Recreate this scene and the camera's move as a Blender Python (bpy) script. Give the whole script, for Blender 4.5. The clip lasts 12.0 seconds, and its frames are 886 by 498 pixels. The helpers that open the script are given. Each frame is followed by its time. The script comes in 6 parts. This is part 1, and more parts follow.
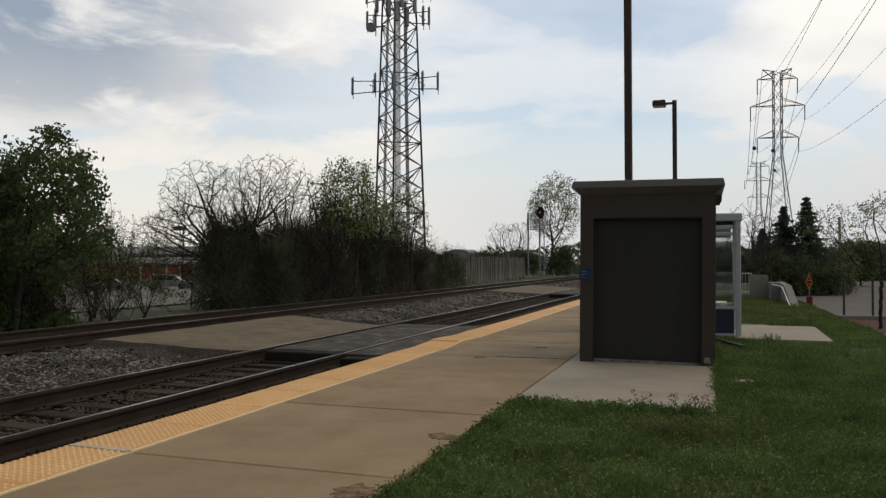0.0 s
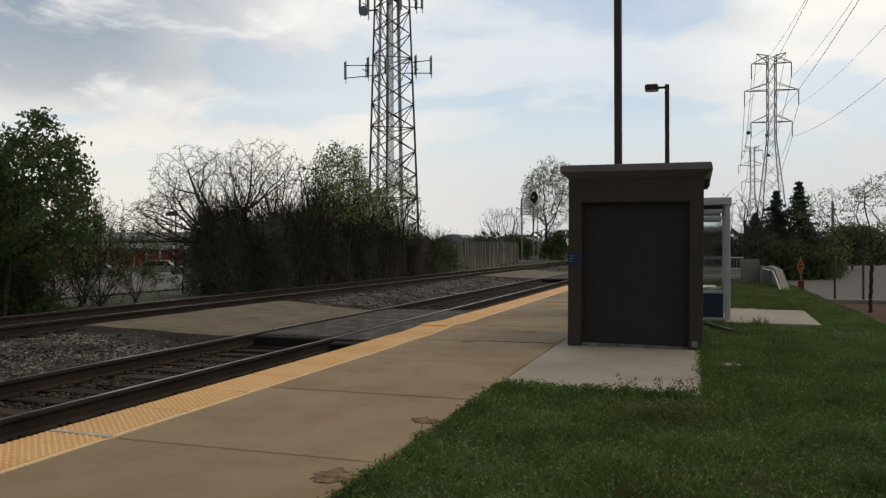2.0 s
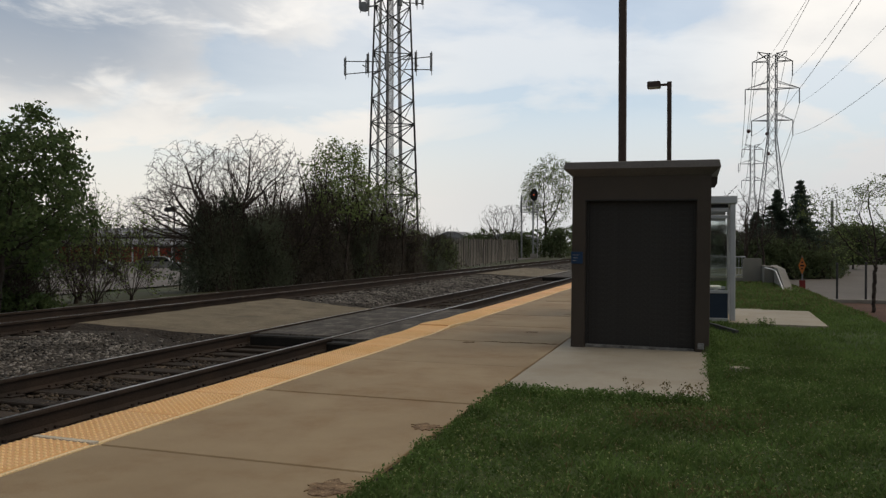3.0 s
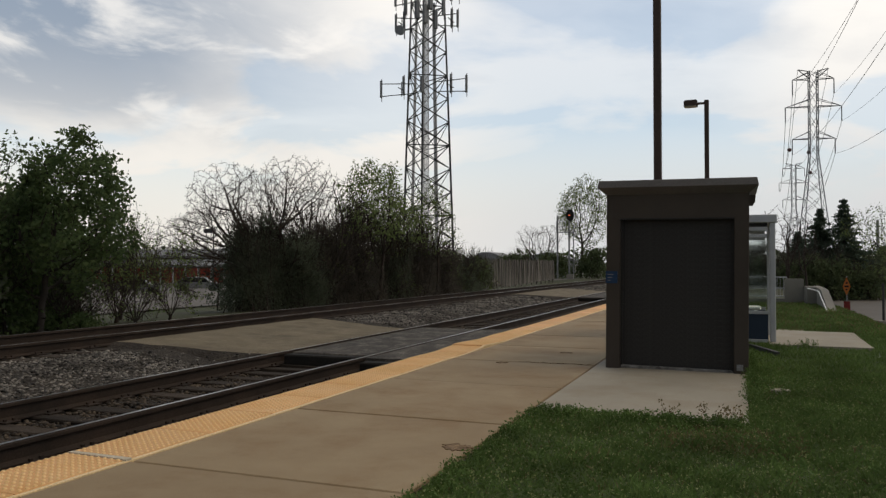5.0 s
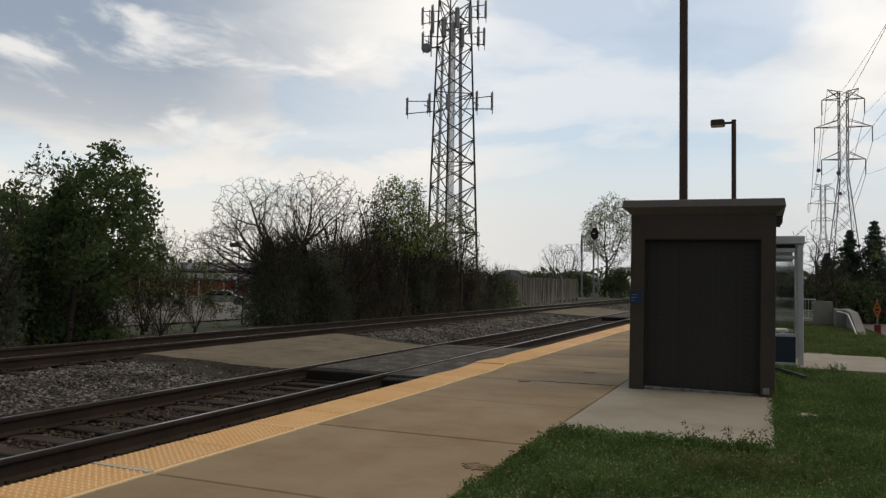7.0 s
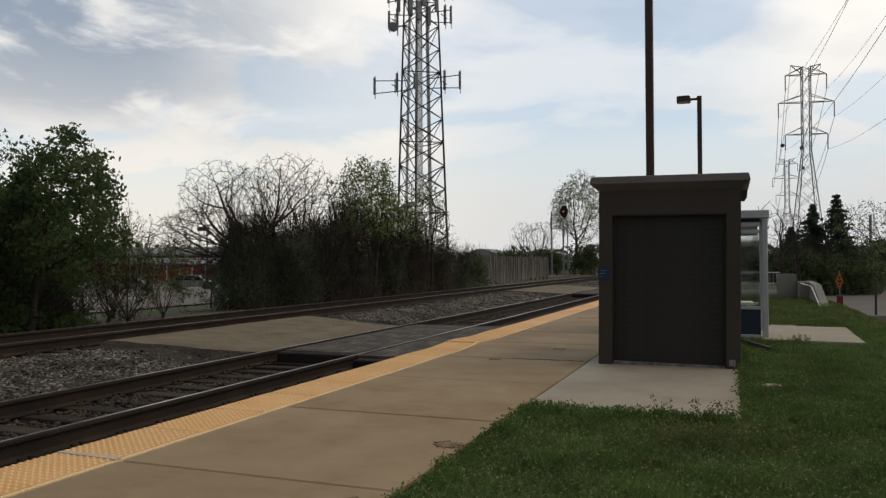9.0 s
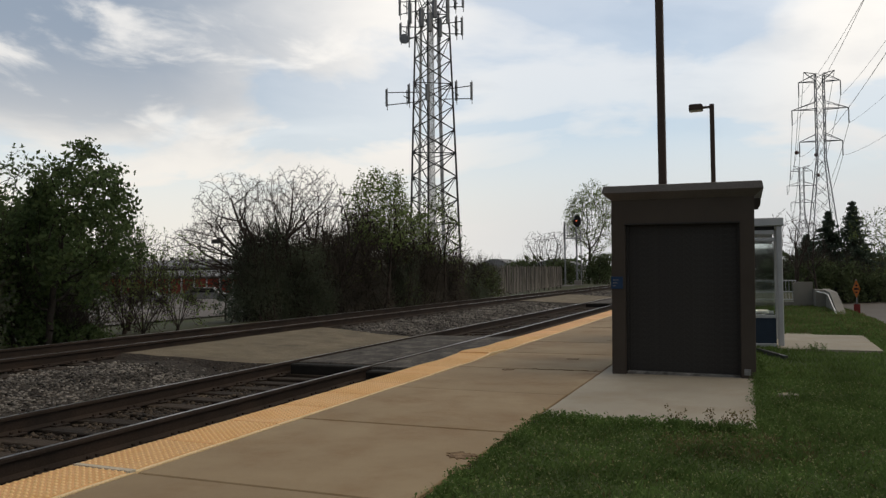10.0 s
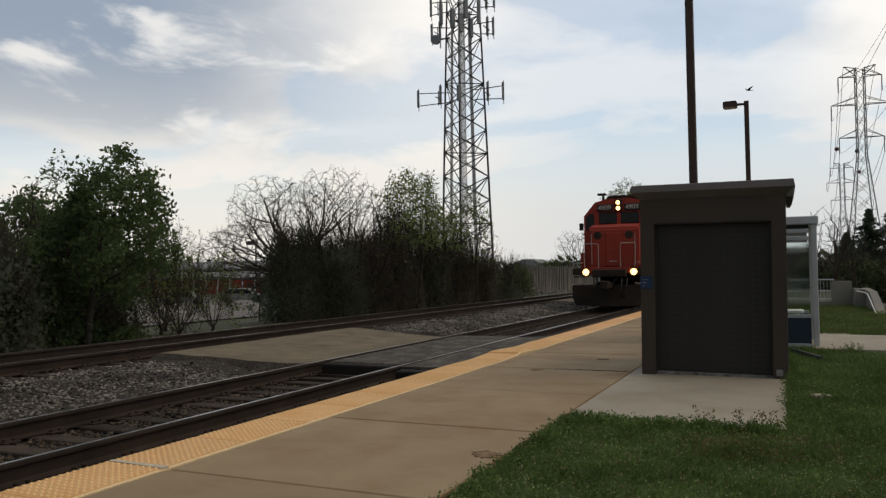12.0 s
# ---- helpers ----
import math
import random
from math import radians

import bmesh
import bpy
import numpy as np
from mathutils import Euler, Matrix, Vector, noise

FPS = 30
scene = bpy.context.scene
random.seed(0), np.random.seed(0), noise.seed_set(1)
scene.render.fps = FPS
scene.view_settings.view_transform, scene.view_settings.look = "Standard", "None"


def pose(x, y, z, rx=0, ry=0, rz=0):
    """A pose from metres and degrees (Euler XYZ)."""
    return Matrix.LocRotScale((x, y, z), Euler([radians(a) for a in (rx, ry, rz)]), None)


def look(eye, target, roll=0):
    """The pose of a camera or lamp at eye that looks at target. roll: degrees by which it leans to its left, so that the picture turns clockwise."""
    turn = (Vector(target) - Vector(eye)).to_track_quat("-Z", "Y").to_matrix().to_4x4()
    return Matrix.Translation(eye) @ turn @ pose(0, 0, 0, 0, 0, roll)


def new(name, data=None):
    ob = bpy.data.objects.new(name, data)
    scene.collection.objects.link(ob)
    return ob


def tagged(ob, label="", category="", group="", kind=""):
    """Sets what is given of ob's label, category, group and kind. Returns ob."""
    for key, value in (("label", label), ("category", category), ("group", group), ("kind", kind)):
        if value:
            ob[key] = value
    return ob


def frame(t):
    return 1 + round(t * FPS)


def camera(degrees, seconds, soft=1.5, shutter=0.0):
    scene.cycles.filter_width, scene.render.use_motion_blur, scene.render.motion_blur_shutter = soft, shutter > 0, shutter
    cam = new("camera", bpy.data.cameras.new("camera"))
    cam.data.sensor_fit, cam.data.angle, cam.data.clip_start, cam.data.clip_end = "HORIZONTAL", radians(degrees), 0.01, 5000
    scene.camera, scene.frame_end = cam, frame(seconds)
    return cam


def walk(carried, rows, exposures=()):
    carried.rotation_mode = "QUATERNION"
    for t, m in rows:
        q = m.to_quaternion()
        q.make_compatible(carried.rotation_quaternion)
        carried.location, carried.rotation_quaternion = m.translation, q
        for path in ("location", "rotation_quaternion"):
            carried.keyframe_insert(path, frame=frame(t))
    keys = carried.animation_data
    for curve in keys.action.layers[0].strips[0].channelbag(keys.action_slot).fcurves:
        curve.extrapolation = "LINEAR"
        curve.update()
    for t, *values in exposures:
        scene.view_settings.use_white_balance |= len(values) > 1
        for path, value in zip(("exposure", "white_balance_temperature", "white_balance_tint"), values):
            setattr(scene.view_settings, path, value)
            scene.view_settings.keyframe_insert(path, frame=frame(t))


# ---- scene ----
cam = camera(60.0, 12.0, soft=1.35)
PATH = [
    (0.00, 0.001, 0.008, 1.396, 91.07, 0.06, 18.95),
    (0.50, -0.004, -0.001, 1.399, 91.42, 0.11, 19.20),
    (1.00, 0.004, -0.001, 1.398, 91.82, 0.04, 19.12),
    (1.50, 0.022, 0.026, 1.393, 90.72, -0.06, 18.84),
    (2.00, 0.079, 0.066, 1.388, 89.96, 0.17, 18.54),
    (2.50, 0.057, 0.146, 1.384, 89.40, -0.05, 18.49),
    (3.00, -0.020, 0.296, 1.406, 89.74, -0.11, 18.48),
    (5.00, 0.010, 0.331, 1.387, 91.29, -0.08, 21.15),
    (5.50, 0.019, 0.338, 1.388, 90.97, -0.31, 22.25),
    (6.00, 0.019, 0.329, 1.396, 91.73, -0.73, 22.66),
    (6.50, 0.020, 0.327, 1.396, 92.69, -0.92, 22.99),
    (8.50, 0.030, 0.350, 1.388, 91.24, -0.20, 21.43),
    (9.00, 0.032, 0.363, 1.387, 91.06, 0.20, 20.75),
    (9.50, 0.036, 0.352, 1.394, 91.42, 0.51, 20.95),
    (10.00, 0.048, 0.354, 1.389, 91.85, 0.63, 21.74),
    (10.50, 0.067, 0.352, 1.396, 91.61, 0.21, 21.71),
    (11.00, 0.114, 0.353, 1.391, 91.51, 0.15, 21.62),
    (11.50, 0.134, 0.340, 1.387, 91.44, 0.27, 22.31),
    (12.00, 0.132, 0.326, 1.390, 91.91, 0.85, 24.21),
]
walk(cam, [(t, pose(x, y, z, rx, ry, rz)) for t, x, y, z, rx, ry, rz in PATH], exposures=[(0.0, 0.0), (12.0, 0.0)])

# ---- world, sun ----
SUN_ELEVATION, SUN_TURN = 56.0, 84.0   # degrees; turn from +Y towards +X
world = bpy.data.worlds.new("sky")
scene.world = world
world.use_nodes = True


def build_sky():
    nt = world.node_tree
    nt.nodes.clear()
    N = nt.nodes.new
    L = nt.links.new
    sky = N("ShaderNodeTexSky")
    sky.sky_type = "NISHITA"
    sky.sun_disc = False
    sky.sun_elevation = radians(SUN_ELEVATION)
    sky.sun_rotation = radians(SUN_TURN)
    sky.air_density, sky.dust_density, sky.ozone_density = 1.0, 1.6, 0.0
    blue = N("ShaderNodeBackground")
    blue.inputs["Strength"].default_value = 0.15
    # a clear, slightly green-blue sky between the clouds
    clear = N("ShaderNodeMix")
    clear.data_type, clear.blend_type = "RGBA", "MULTIPLY"
    clear.inputs[0].default_value = 1.0
    clear.inputs[7].default_value = (0.93, 1.05, 1.06, 1)
    L(sky.outputs[0], clear.inputs[6])
    L(clear.outputs[2], blue.inputs["Color"])
    tc = N("ShaderNodeTexCoord")
    sep = N("ShaderNodeSeparateXYZ")
    L(tc.outputs["Generated"], sep.inputs[0])

    def m(op, a, b):
        node = N("ShaderNodeMath")
        node.operation = op
        for i, v in enumerate((a, b)):
            if isinstance(v, (int, float)):
                node.inputs[i].default_value = v
            else:
                L(v, node.inputs[i])
        return node.outputs[0]

    # the cloud layer is a flat sheet seen in perspective
    z = m("ADD", m("MAXIMUM", sep.outputs[2], 0.0), 0.24)
    flat = N("ShaderNodeCombineXYZ")
    L(m("DIVIDE", sep.outputs[0], z), flat.inputs[0])
    L(m("DIVIDE", sep.outputs[1], z), flat.inputs[1])

    def cloud(scale, detail, distortion, shift, lo, hi):
        tex = N("ShaderNodeTexNoise")
        tex.inputs["Scale"].default_value = scale
        tex.inputs["Detail"].default_value = detail
        tex.inputs["Roughness"].default_value = 0.52
        tex.inputs["Distortion"].default_value = distortion
        mp = N("ShaderNodeMapping")
        mp.inputs["Location"].default_value = shift
        L(flat.outputs[0], mp.inputs[0])
        L(mp.outputs[0], tex.inputs["Vector"])
        ramp = N("ShaderNodeMapRange")
        ramp.interpolation_type = "SMOOTHSTEP"
        ramp.inputs[1].default_value, ramp.inputs[2].default_value = lo, hi
        L(tex.outputs[0], ramp.inputs[0])
        return ramp.outputs[0]

    def mix(f, a, b):
        node = N("ShaderNodeMix")
        node.data_type = "RGBA"
        L(f, node.inputs[0])
        for i, v in ((6, a), (7, b)):
            if isinstance(v, tuple):
                node.inputs[i].default_value = (*v, 1)
            else:
                L(v, node.inputs[i])
        return node.outputs[2]

    # long streaks of cloud, drawn out sideways
    az = m("ARCTAN2", sep.outputs[0], sep.outputs[1])
    stream = N("ShaderNodeCombineXYZ")
    L(m("ADD", az, m("MULTIPLY", sep.outputs[2], 0.5)), stream.inputs[0])
    L(m("MULTIPLY", sep.outputs[2], 3.0), stream.inputs[1])

    def streak(scale, detail, shift):
        tex = N("ShaderNodeTexNoise")
        tex.inputs["Scale"].default_value, tex.inputs["Detail"].default_value = scale, detail
        tex.inputs["Roughness"].default_value, tex.inputs["Distortion"].default_value = 0.55, 0.35
        mp = N("ShaderNodeMapping")
        mp.inputs["Location"].default_value = shift
        L(stream.outputs[0], mp.inputs[0])
        L(mp.outputs[0], tex.inputs["Vector"])
        return tex.outputs[0]

    def ramp(v, lo, hi, to=1.0):
        node = N("ShaderNodeMapRange")
        node.interpolation_type = "SMOOTHSTEP"
        node.inputs[1].default_value, node.inputs[2].default_value, node.inputs[4].default_value = lo, hi, to
        L(v, node.inputs[0])
        return node.outputs[0]

    n1, n2 = streak(3.0, 7, (0.4, 0.2, 0)), streak(5.5, 8, (2.3, 5.1, 1))
    # a heavier bank of blue-grey cloud stands to the north-west, with bright rifts in it
    west = ramp(m("ADD", m("MULTIPLY", az, -1.0), m("MULTIPLY", n1, 0.30)), 0.52, 0.95)
    above = ramp(m("ADD", sep.outputs[2], m("MULTIPLY", n1, 0.16)), 0.19, 0.29)
    bank = m("MULTIPLY", west, above)
    rift = m("MULTIPLY", ramp(n2, 0.54, 0.70), 0.72)
    dark = m("MULTIPLY", bank, m("SUBTRACT", 1.0, rift))
    dark = m("MAXIMUM", dark, m("MULTIPLY", ramp(n1, 0.50, 0.70), 0.26))
    # a clear gap of blue beside the railway's end
    gap = N("ShaderNodeVectorMath")
    gap.operation = "DOT_PRODUCT"
    L(tc.outputs["Generated"], gap.inputs[0])
    e, a = radians(16), radians(-10)
    gap.inputs[1].default_value = (math.cos(e) * math.sin(a), math.cos(e) * math.cos(a), math.sin(e))
    clear_gap = m("MULTIPLY", ramp(gap.outputs["Value"], 0.962, 0.998), 0.34)
    cover = m("MULTIPLY", m("MAXIMUM", cloud(1.5, 7, 0.35, (3.1, 1.7, 0), 0.33, 0.56), 0.63), m("SUBTRACT", 1.0, clear_gap))
    tint = mix(dark, (0.95, 0.915, 0.865), (0.285, 0.345, 0.43))
    # thin bright haze over the horizon
    low = N("ShaderNodeMapRange")
    low.interpolation_type = "SMOOTHSTEP"
    low.inputs[1].default_value, low.inputs[2].default_value = 0.03, 0.30
    L(sep.outputs[2], low.inputs[0])
    # the haze is cream to the west and greyer past the end of the line
    side = N("ShaderNodeMapRange")
    side.interpolation_type = "SMOOTHSTEP"
    side.inputs[1].default_value, side.inputs[2].default_value = -0.56, -0.12
    L(sep.outputs[0], side.inputs[0])
    tint = mix(low.outputs[0], mix(side.outputs[0], (0.80, 0.765, 0.705), (0.64, 0.645, 0.65)), tint)
    # brightness gain added to the cloud: highest ahead-left, not sunward, under half behind
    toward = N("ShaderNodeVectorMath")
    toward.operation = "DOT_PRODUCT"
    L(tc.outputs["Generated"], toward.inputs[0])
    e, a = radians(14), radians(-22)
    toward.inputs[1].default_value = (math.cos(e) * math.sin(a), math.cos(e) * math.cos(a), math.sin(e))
    front_gain = N("ShaderNodeMapRange")
    front_gain.interpolation_type = "SMOOTHSTEP"
    front_gain.inputs[1].default_value, front_gain.inputs[2].default_value = 0.15, 0.90
    front_gain.inputs[3].default_value, front_gain.inputs[4].default_value = 0.46, 1.08
    L(toward.outputs["Value"], front_gain.inputs[0])
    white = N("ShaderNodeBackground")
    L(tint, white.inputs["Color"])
    L(front_gain.outputs[0], white.inputs["Strength"])
    # closed cloud overhead, out of view, added to take blue from the ground's light
    high = N("ShaderNodeMapRange")
    high.interpolation_type = "SMOOTHSTEP"
    high.inputs[1].default_value, high.inputs[2].default_value = 0.42, 0.75
    L(sep.outputs[2], high.inputs[0])
    haze = m("MAXIMUM", m("MAXIMUM", m("MAXIMUM", cover, bank), high.outputs[0]), m("SUBTRACT", 1.0, low.outputs[0]))
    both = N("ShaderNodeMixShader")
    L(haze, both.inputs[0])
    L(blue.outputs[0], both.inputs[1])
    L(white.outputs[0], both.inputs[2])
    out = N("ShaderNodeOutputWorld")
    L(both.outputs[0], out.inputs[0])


build_sky()
sun = new("sun", bpy.data.lights.new("sun", "SUN"))
sun.data.energy, sun.data.angle, sun.data.color = 0.60, radians(22), (1.0, 0.80, 0.53)
sun.matrix_world = look((60 * math.sin(radians(SUN_TURN)), 60 * math.cos(radians(SUN_TURN)), 60 * math.tan(radians(SUN_ELEVATION))), (0, 0, 0))


# ---- materials ----
def surface(name, c1, c2, rough=0.85, scale=1.5, fine=60.0, bump=0.15, metal=0.0, spec=0.3, vary=0.0, world_space=True, island=0.0, grain=0.25, stretch=(1, 1, 1), bump_scale=0.01, stain=None):
    """Two colours mixed by large blotches, darkened by fine grain, with relief."""
    mat = bpy.data.materials.new(name)
    mat.use_nodes = True
    nt = mat.node_tree
    N, L = nt.nodes.new, nt.links.new
    bsdf = nt.nodes["Principled BSDF"]
    if world_space:
        where = N("ShaderNodeNewGeometry").outputs["Position"]
    else:
        where = N("ShaderNodeTexCoord").outputs["Object"]
    mp = N("ShaderNodeMapping")
    mp.inputs["Scale"].default_value = stretch
    L(where, mp.inputs[0])
    big = N("ShaderNodeTexNoise")
    big.inputs["Scale"].default_value, big.inputs["Detail"].default_value, big.inputs["Roughness"].default_value = scale, 5, 0.6
    small = N("ShaderNodeTexNoise")
    small.inputs["Scale"].default_value, small.inputs["Detail"].default_value = fine, 3
    L(mp.outputs[0], big.inputs["Vector"])
    L(mp.outputs[0], small.inputs["Vector"])
    ramp = N("ShaderNodeMapRange")
    ramp.inputs[1].default_value, ramp.inputs[2].default_value = 0.32, 0.68
    L(big.outputs[0], ramp.inputs[0])
    mix = N("ShaderNodeMix")
    mix.data_type = "RGBA"
    mix.inputs[6].default_value, mix.inputs[7].default_value = (*c1, 1), (*c2, 1)
    L(ramp.outputs[0], mix.inputs[0])
    gr = N("ShaderNodeMapRange")
    gr.inputs[1].default_value, gr.inputs[2].default_value = 0.3, 0.7
    gr.inputs[3].default_value, gr.inputs[4].default_value = 1 - grain, 1 + grain
    L(small.outputs[0], gr.inputs[0])
    colour = mix.outputs[2]
    if stain:
        # wide stains of a third colour with ragged edges
        patchy = N("ShaderNodeTexNoise")
        patchy.inputs["Scale"].default_value, patchy.inputs["Detail"].default_value, patchy.inputs["Roughness"].default_value = stain[3], 8, 0.65
        L(mp.outputs[0], patchy.inputs["Vector"])
        sr = N("ShaderNodeMapRange")
        sr.inputs[1].default_value, sr.inputs[2].default_value, sr.inputs[4].default_value = 0.48, 0.70, 0.85
        L(patchy.outputs[0], sr.inputs[0])
        over = N("ShaderNodeMix")
        over.data_type = "RGBA"
        over.inputs[7].default_value = (*stain[:3], 1)
        L(sr.outputs[0], over.inputs[0])
        L(colour, over.inputs[6])
        colour = over.outputs[2]
    hsv = N("ShaderNodeHueSaturation")
    L(colour, hsv.inputs["Color"])
    value = gr.outputs[0]
    if vary or island:
        source = N("ShaderNodeObjectInfo").outputs["Random"] if vary else N("ShaderNodeNewGeometry").outputs["Random Per Island"]
        vr = N("ShaderNodeMapRange")
        vr.inputs[3].default_value, vr.inputs[4].default_value = 1 - (vary or island), 1 + (vary or island)
        L(source, vr.inputs[0])
        mu = N("ShaderNodeMath")
        mu.operation = "MULTIPLY"
        L(value, mu.inputs[0])
        L(vr.outputs[0], mu.inputs[1])
        value = mu.outputs[0]
    L(value, hsv.inputs["Value"])
    L(hsv.outputs[0], bsdf.inputs["Base Color"])
    bsdf.inputs["Roughness"].default_value = rough
    bsdf.inputs["Metallic"].default_value = metal
    bsdf.inputs["Specular IOR Level"].default_value = spec
    if bump:
        bp = N("ShaderNodeBump")
        bp.inputs["Strength"].default_value, bp.inputs["Distance"].default_value = bump, bump_scale
        L(small.outputs[0], bp.inputs["Height"])
        L(bp.outputs[0], bsdf.inputs["Normal"])
    return mat


def foliage(name, c1, c2, through_light=0.35, island=0.35):
    mat = bpy.data.materials.new(name)
    mat.use_nodes = True
    nt = mat.node_tree
    N, L = nt.nodes.new, nt.links.new
    bsdf = nt.nodes["Principled BSDF"]
    geo = N("ShaderNodeNewGeometry")
    mix = N("ShaderNodeMix")
    mix.data_type = "RGBA"
    mix.inputs[6].default_value, mix.inputs[7].default_value = (*c1, 1), (*c2, 1)
    L(geo.outputs["Random Per Island"], mix.inputs[0])
    big = N("ShaderNodeTexNoise")
    big.inputs["Scale"].default_value = 1.3
    L(geo.outputs["Position"], big.inputs["Vector"])
    mr = N("ShaderNodeMapRange")
    mr.inputs[1].default_value, mr.inputs[2].default_value = 0.3, 0.7
    mr.inputs[3].default_value, mr.inputs[4].default_value = 1 - island, 1 + island
    L(big.outputs[0], mr.inputs[0])
    hsv = N("ShaderNodeHueSaturation")
    L(mix.outputs[2], hsv.inputs["Color"])
    L(mr.outputs[0], hsv.inputs["Value"])
    L(hsv.outputs[0], bsdf.inputs["Base Color"])
    bsdf.inputs["Roughness"].default_value = 0.75
    bsdf.inputs["Specular IOR Level"].default_value = 0.12
    tr = N("ShaderNodeBsdfTranslucent")
    L(hsv.outputs[0], tr.inputs["Color"])
    ms = N("ShaderNodeMixShader")
    ms.inputs[0].default_value = through_light
    L(bsdf.outputs[0], ms.inputs[1])
    L(tr.outputs[0], ms.inputs[2])
    L(ms.outputs[0], nt.nodes["Material Output"].inputs["Surface"])
    return mat


def glow(name, colour, strength):
    mat = bpy.data.materials.new(name)
    mat.use_nodes = True
    bsdf = mat.node_tree.nodes["Principled BSDF"]
    bsdf.inputs["Base Color"].default_value = (*colour, 1)
    bsdf.inputs["Emission Color"].default_value = (*colour, 1)
    bsdf.inputs["Emission Strength"].default_value = strength
    return mat


def glass(name, tint=(0.9, 0.95, 0.95), rough=0.02):
    mat = bpy.data.materials.new(name)
    mat.use_nodes = True
    bsdf = mat.node_tree.nodes["Principled BSDF"]
    bsdf.inputs["Base Color"].default_value = (*tint, 1)
    bsdf.inputs["Roughness"].default_value = rough
    bsdf.inputs["Transmission Weight"].default_value = 1.0
    bsdf.inputs["IOR"].default_value = 1.1
    return mat


M = {}


def materials():
    M["concrete"] = surface("platform_concrete", (0.268, 0.190, 0.108), (0.352, 0.266, 0.160), 0.8, 0.8, 130, 0.15, vary=0.07, grain=0.12, stain=(0.225, 0.135, 0.062, 0.9))
    M["pad"] = surface("pale_concrete", (0.33, 0.295, 0.236), (0.395, 0.356, 0.29), 0.85, 0.8, 140, 0.12, grain=0.08, stain=(0.30, 0.25, 0.18, 1.1))
    M["caulk"] = surface("pale_caulk", (0.50, 0.44, 0.35), (0.60, 0.53, 0.43), 0.8, 8, 60, 0.3, grain=0.2)
    M["joint"] = surface("dark_joint", (0.05, 0.04, 0.03), (0.1, 0.085, 0.07), 0.95, 5, 90, 0.2)
    M["tactile"] = surface("yellow_tactile", (0.70, 0.37, 0.135), (0.80, 0.46, 0.20), 0.7, 1.6, 90, 0.1, vary=0.10, grain=0.14, stain=(0.78, 0.50, 0.26, 2.2))
    M["dome"] = surface("worn_yellow_dome", (0.84, 0.54, 0.24), (0.88, 0.61, 0.31), 0.6, 1.6, 90, 0.05, grain=0.08)
    M["tactile_edge"] = surface("pale_yellow_border", (0.80, 0.60, 0.32), (0.86, 0.66, 0.40), 0.7, 3, 90, 0.1)
    M["asphalt"] = surface("crossing_asphalt", (0.032, 0.028, 0.024), (0.082, 0.071, 0.060), 0.9, 3.2, 60, 0.8, grain=0.7, stain=(0.20, 0.178, 0.15, 3.4), stretch=(1, 0.6, 1))
    M["asphalt_tan"] = surface("weathered_asphalt", (0.145, 0.118, 0.078), (0.22, 0.182, 0.124), 0.95, 1.6, 70, 0.6, grain=0.38, stain=(0.10, 0.082, 0.056, 1.5))
    M["lot"] = surface("lot_asphalt", (0.125, 0.113, 0.102), (0.165, 0.150, 0.136), 0.9, 0.15, 6, 0.1, grain=0.1)
    M["ballast"] = surface("ballast_bed", (0.028, 0.022, 0.017), (0.055, 0.045, 0.036), 0.95, 2.5, 28, 0.9, grain=0.6, bump_scale=0.04)
    M["stone"] = surface("ballast_stone", (0.033, 0.029, 0.025), (0.225, 0.205, 0.182), 0.85, 1.2, 50, 0.2, island=1.0, grain=0.15)
    M["stone_dirty"] = surface("dirty_ballast_stone", (0.028, 0.021, 0.015), (0.092, 0.070, 0.050), 0.9, 1.2, 50, 0.2, island=0.9, grain=0.15)
    M["rail_side"] = surface("rusty_rail", (0.026, 0.019, 0.015), (0.05, 0.034, 0.025), 0.85, 2, 60, 0.2, metal=0.2)
    M["rail_top"] = surface("polished_rail", (0.46, 0.45, 0.44), (0.62, 0.61, 0.60), 0.28, 2, 40, 0.02, metal=1.0, grain=0.08)
    M["tie"] = surface("weathered_tie", (0.026, 0.019, 0.014), (0.056, 0.041, 0.029), 0.95, 4, 70, 0.6, vary=0.35, stretch=(0.3, 2, 2))
    M["soil"] = surface("ground_soil", (0.075, 0.062, 0.04), (0.05, 0.07, 0.025), 0.95, 0.25, 25, 0.6)
    M["turf"] = surface("turf", (0.045, 0.07, 0.018), (0.075, 0.10, 0.03), 0.95, 0.8, 45, 0.7, grain=0.4)
    M["mulch"] = surface("mulch", (0.07, 0.033, 0.02), (0.11, 0.055, 0.035), 0.95, 1.5, 30, 0.6)
    M["blade"] = foliage("grass_blades", (0.094, 0.156, 0.042), (0.168, 0.236, 0.074), 0.35, 0.3)
    M["weed"] = foliage("weed_leaves", (0.085, 0.14, 0.04), (0.135, 0.20, 0.06), 0.3)
    M["flower"] = foliage("yellow_flowers", (0.34, 0.33, 0.14), (0.30, 0.33, 0.17), 0.2)
    M["dry"] = foliage("dry_grass", (0.22, 0.17, 0.085), (0.15, 0.13, 0.06), 0.2)
    M["brown"] = surface("brown_stucco", (0.050, 0.040, 0.032), (0.064, 0.052, 0.042), 0.75, 1.2, 120, 0.35, grain=0.12, world_space=False)
    M["door"] = surface("dark_bronze_door", (0.022, 0.020, 0.019), (0.028, 0.026, 0.024), 0.55, 1.5, 60, 0.05, world_space=False)
    M["cap"] = surface("bronze_coping", (0.125, 0.112, 0.104), (0.155, 0.142, 0.132), 0.45, 1.5, 80, 0.05, metal=0.3, world_space=False)
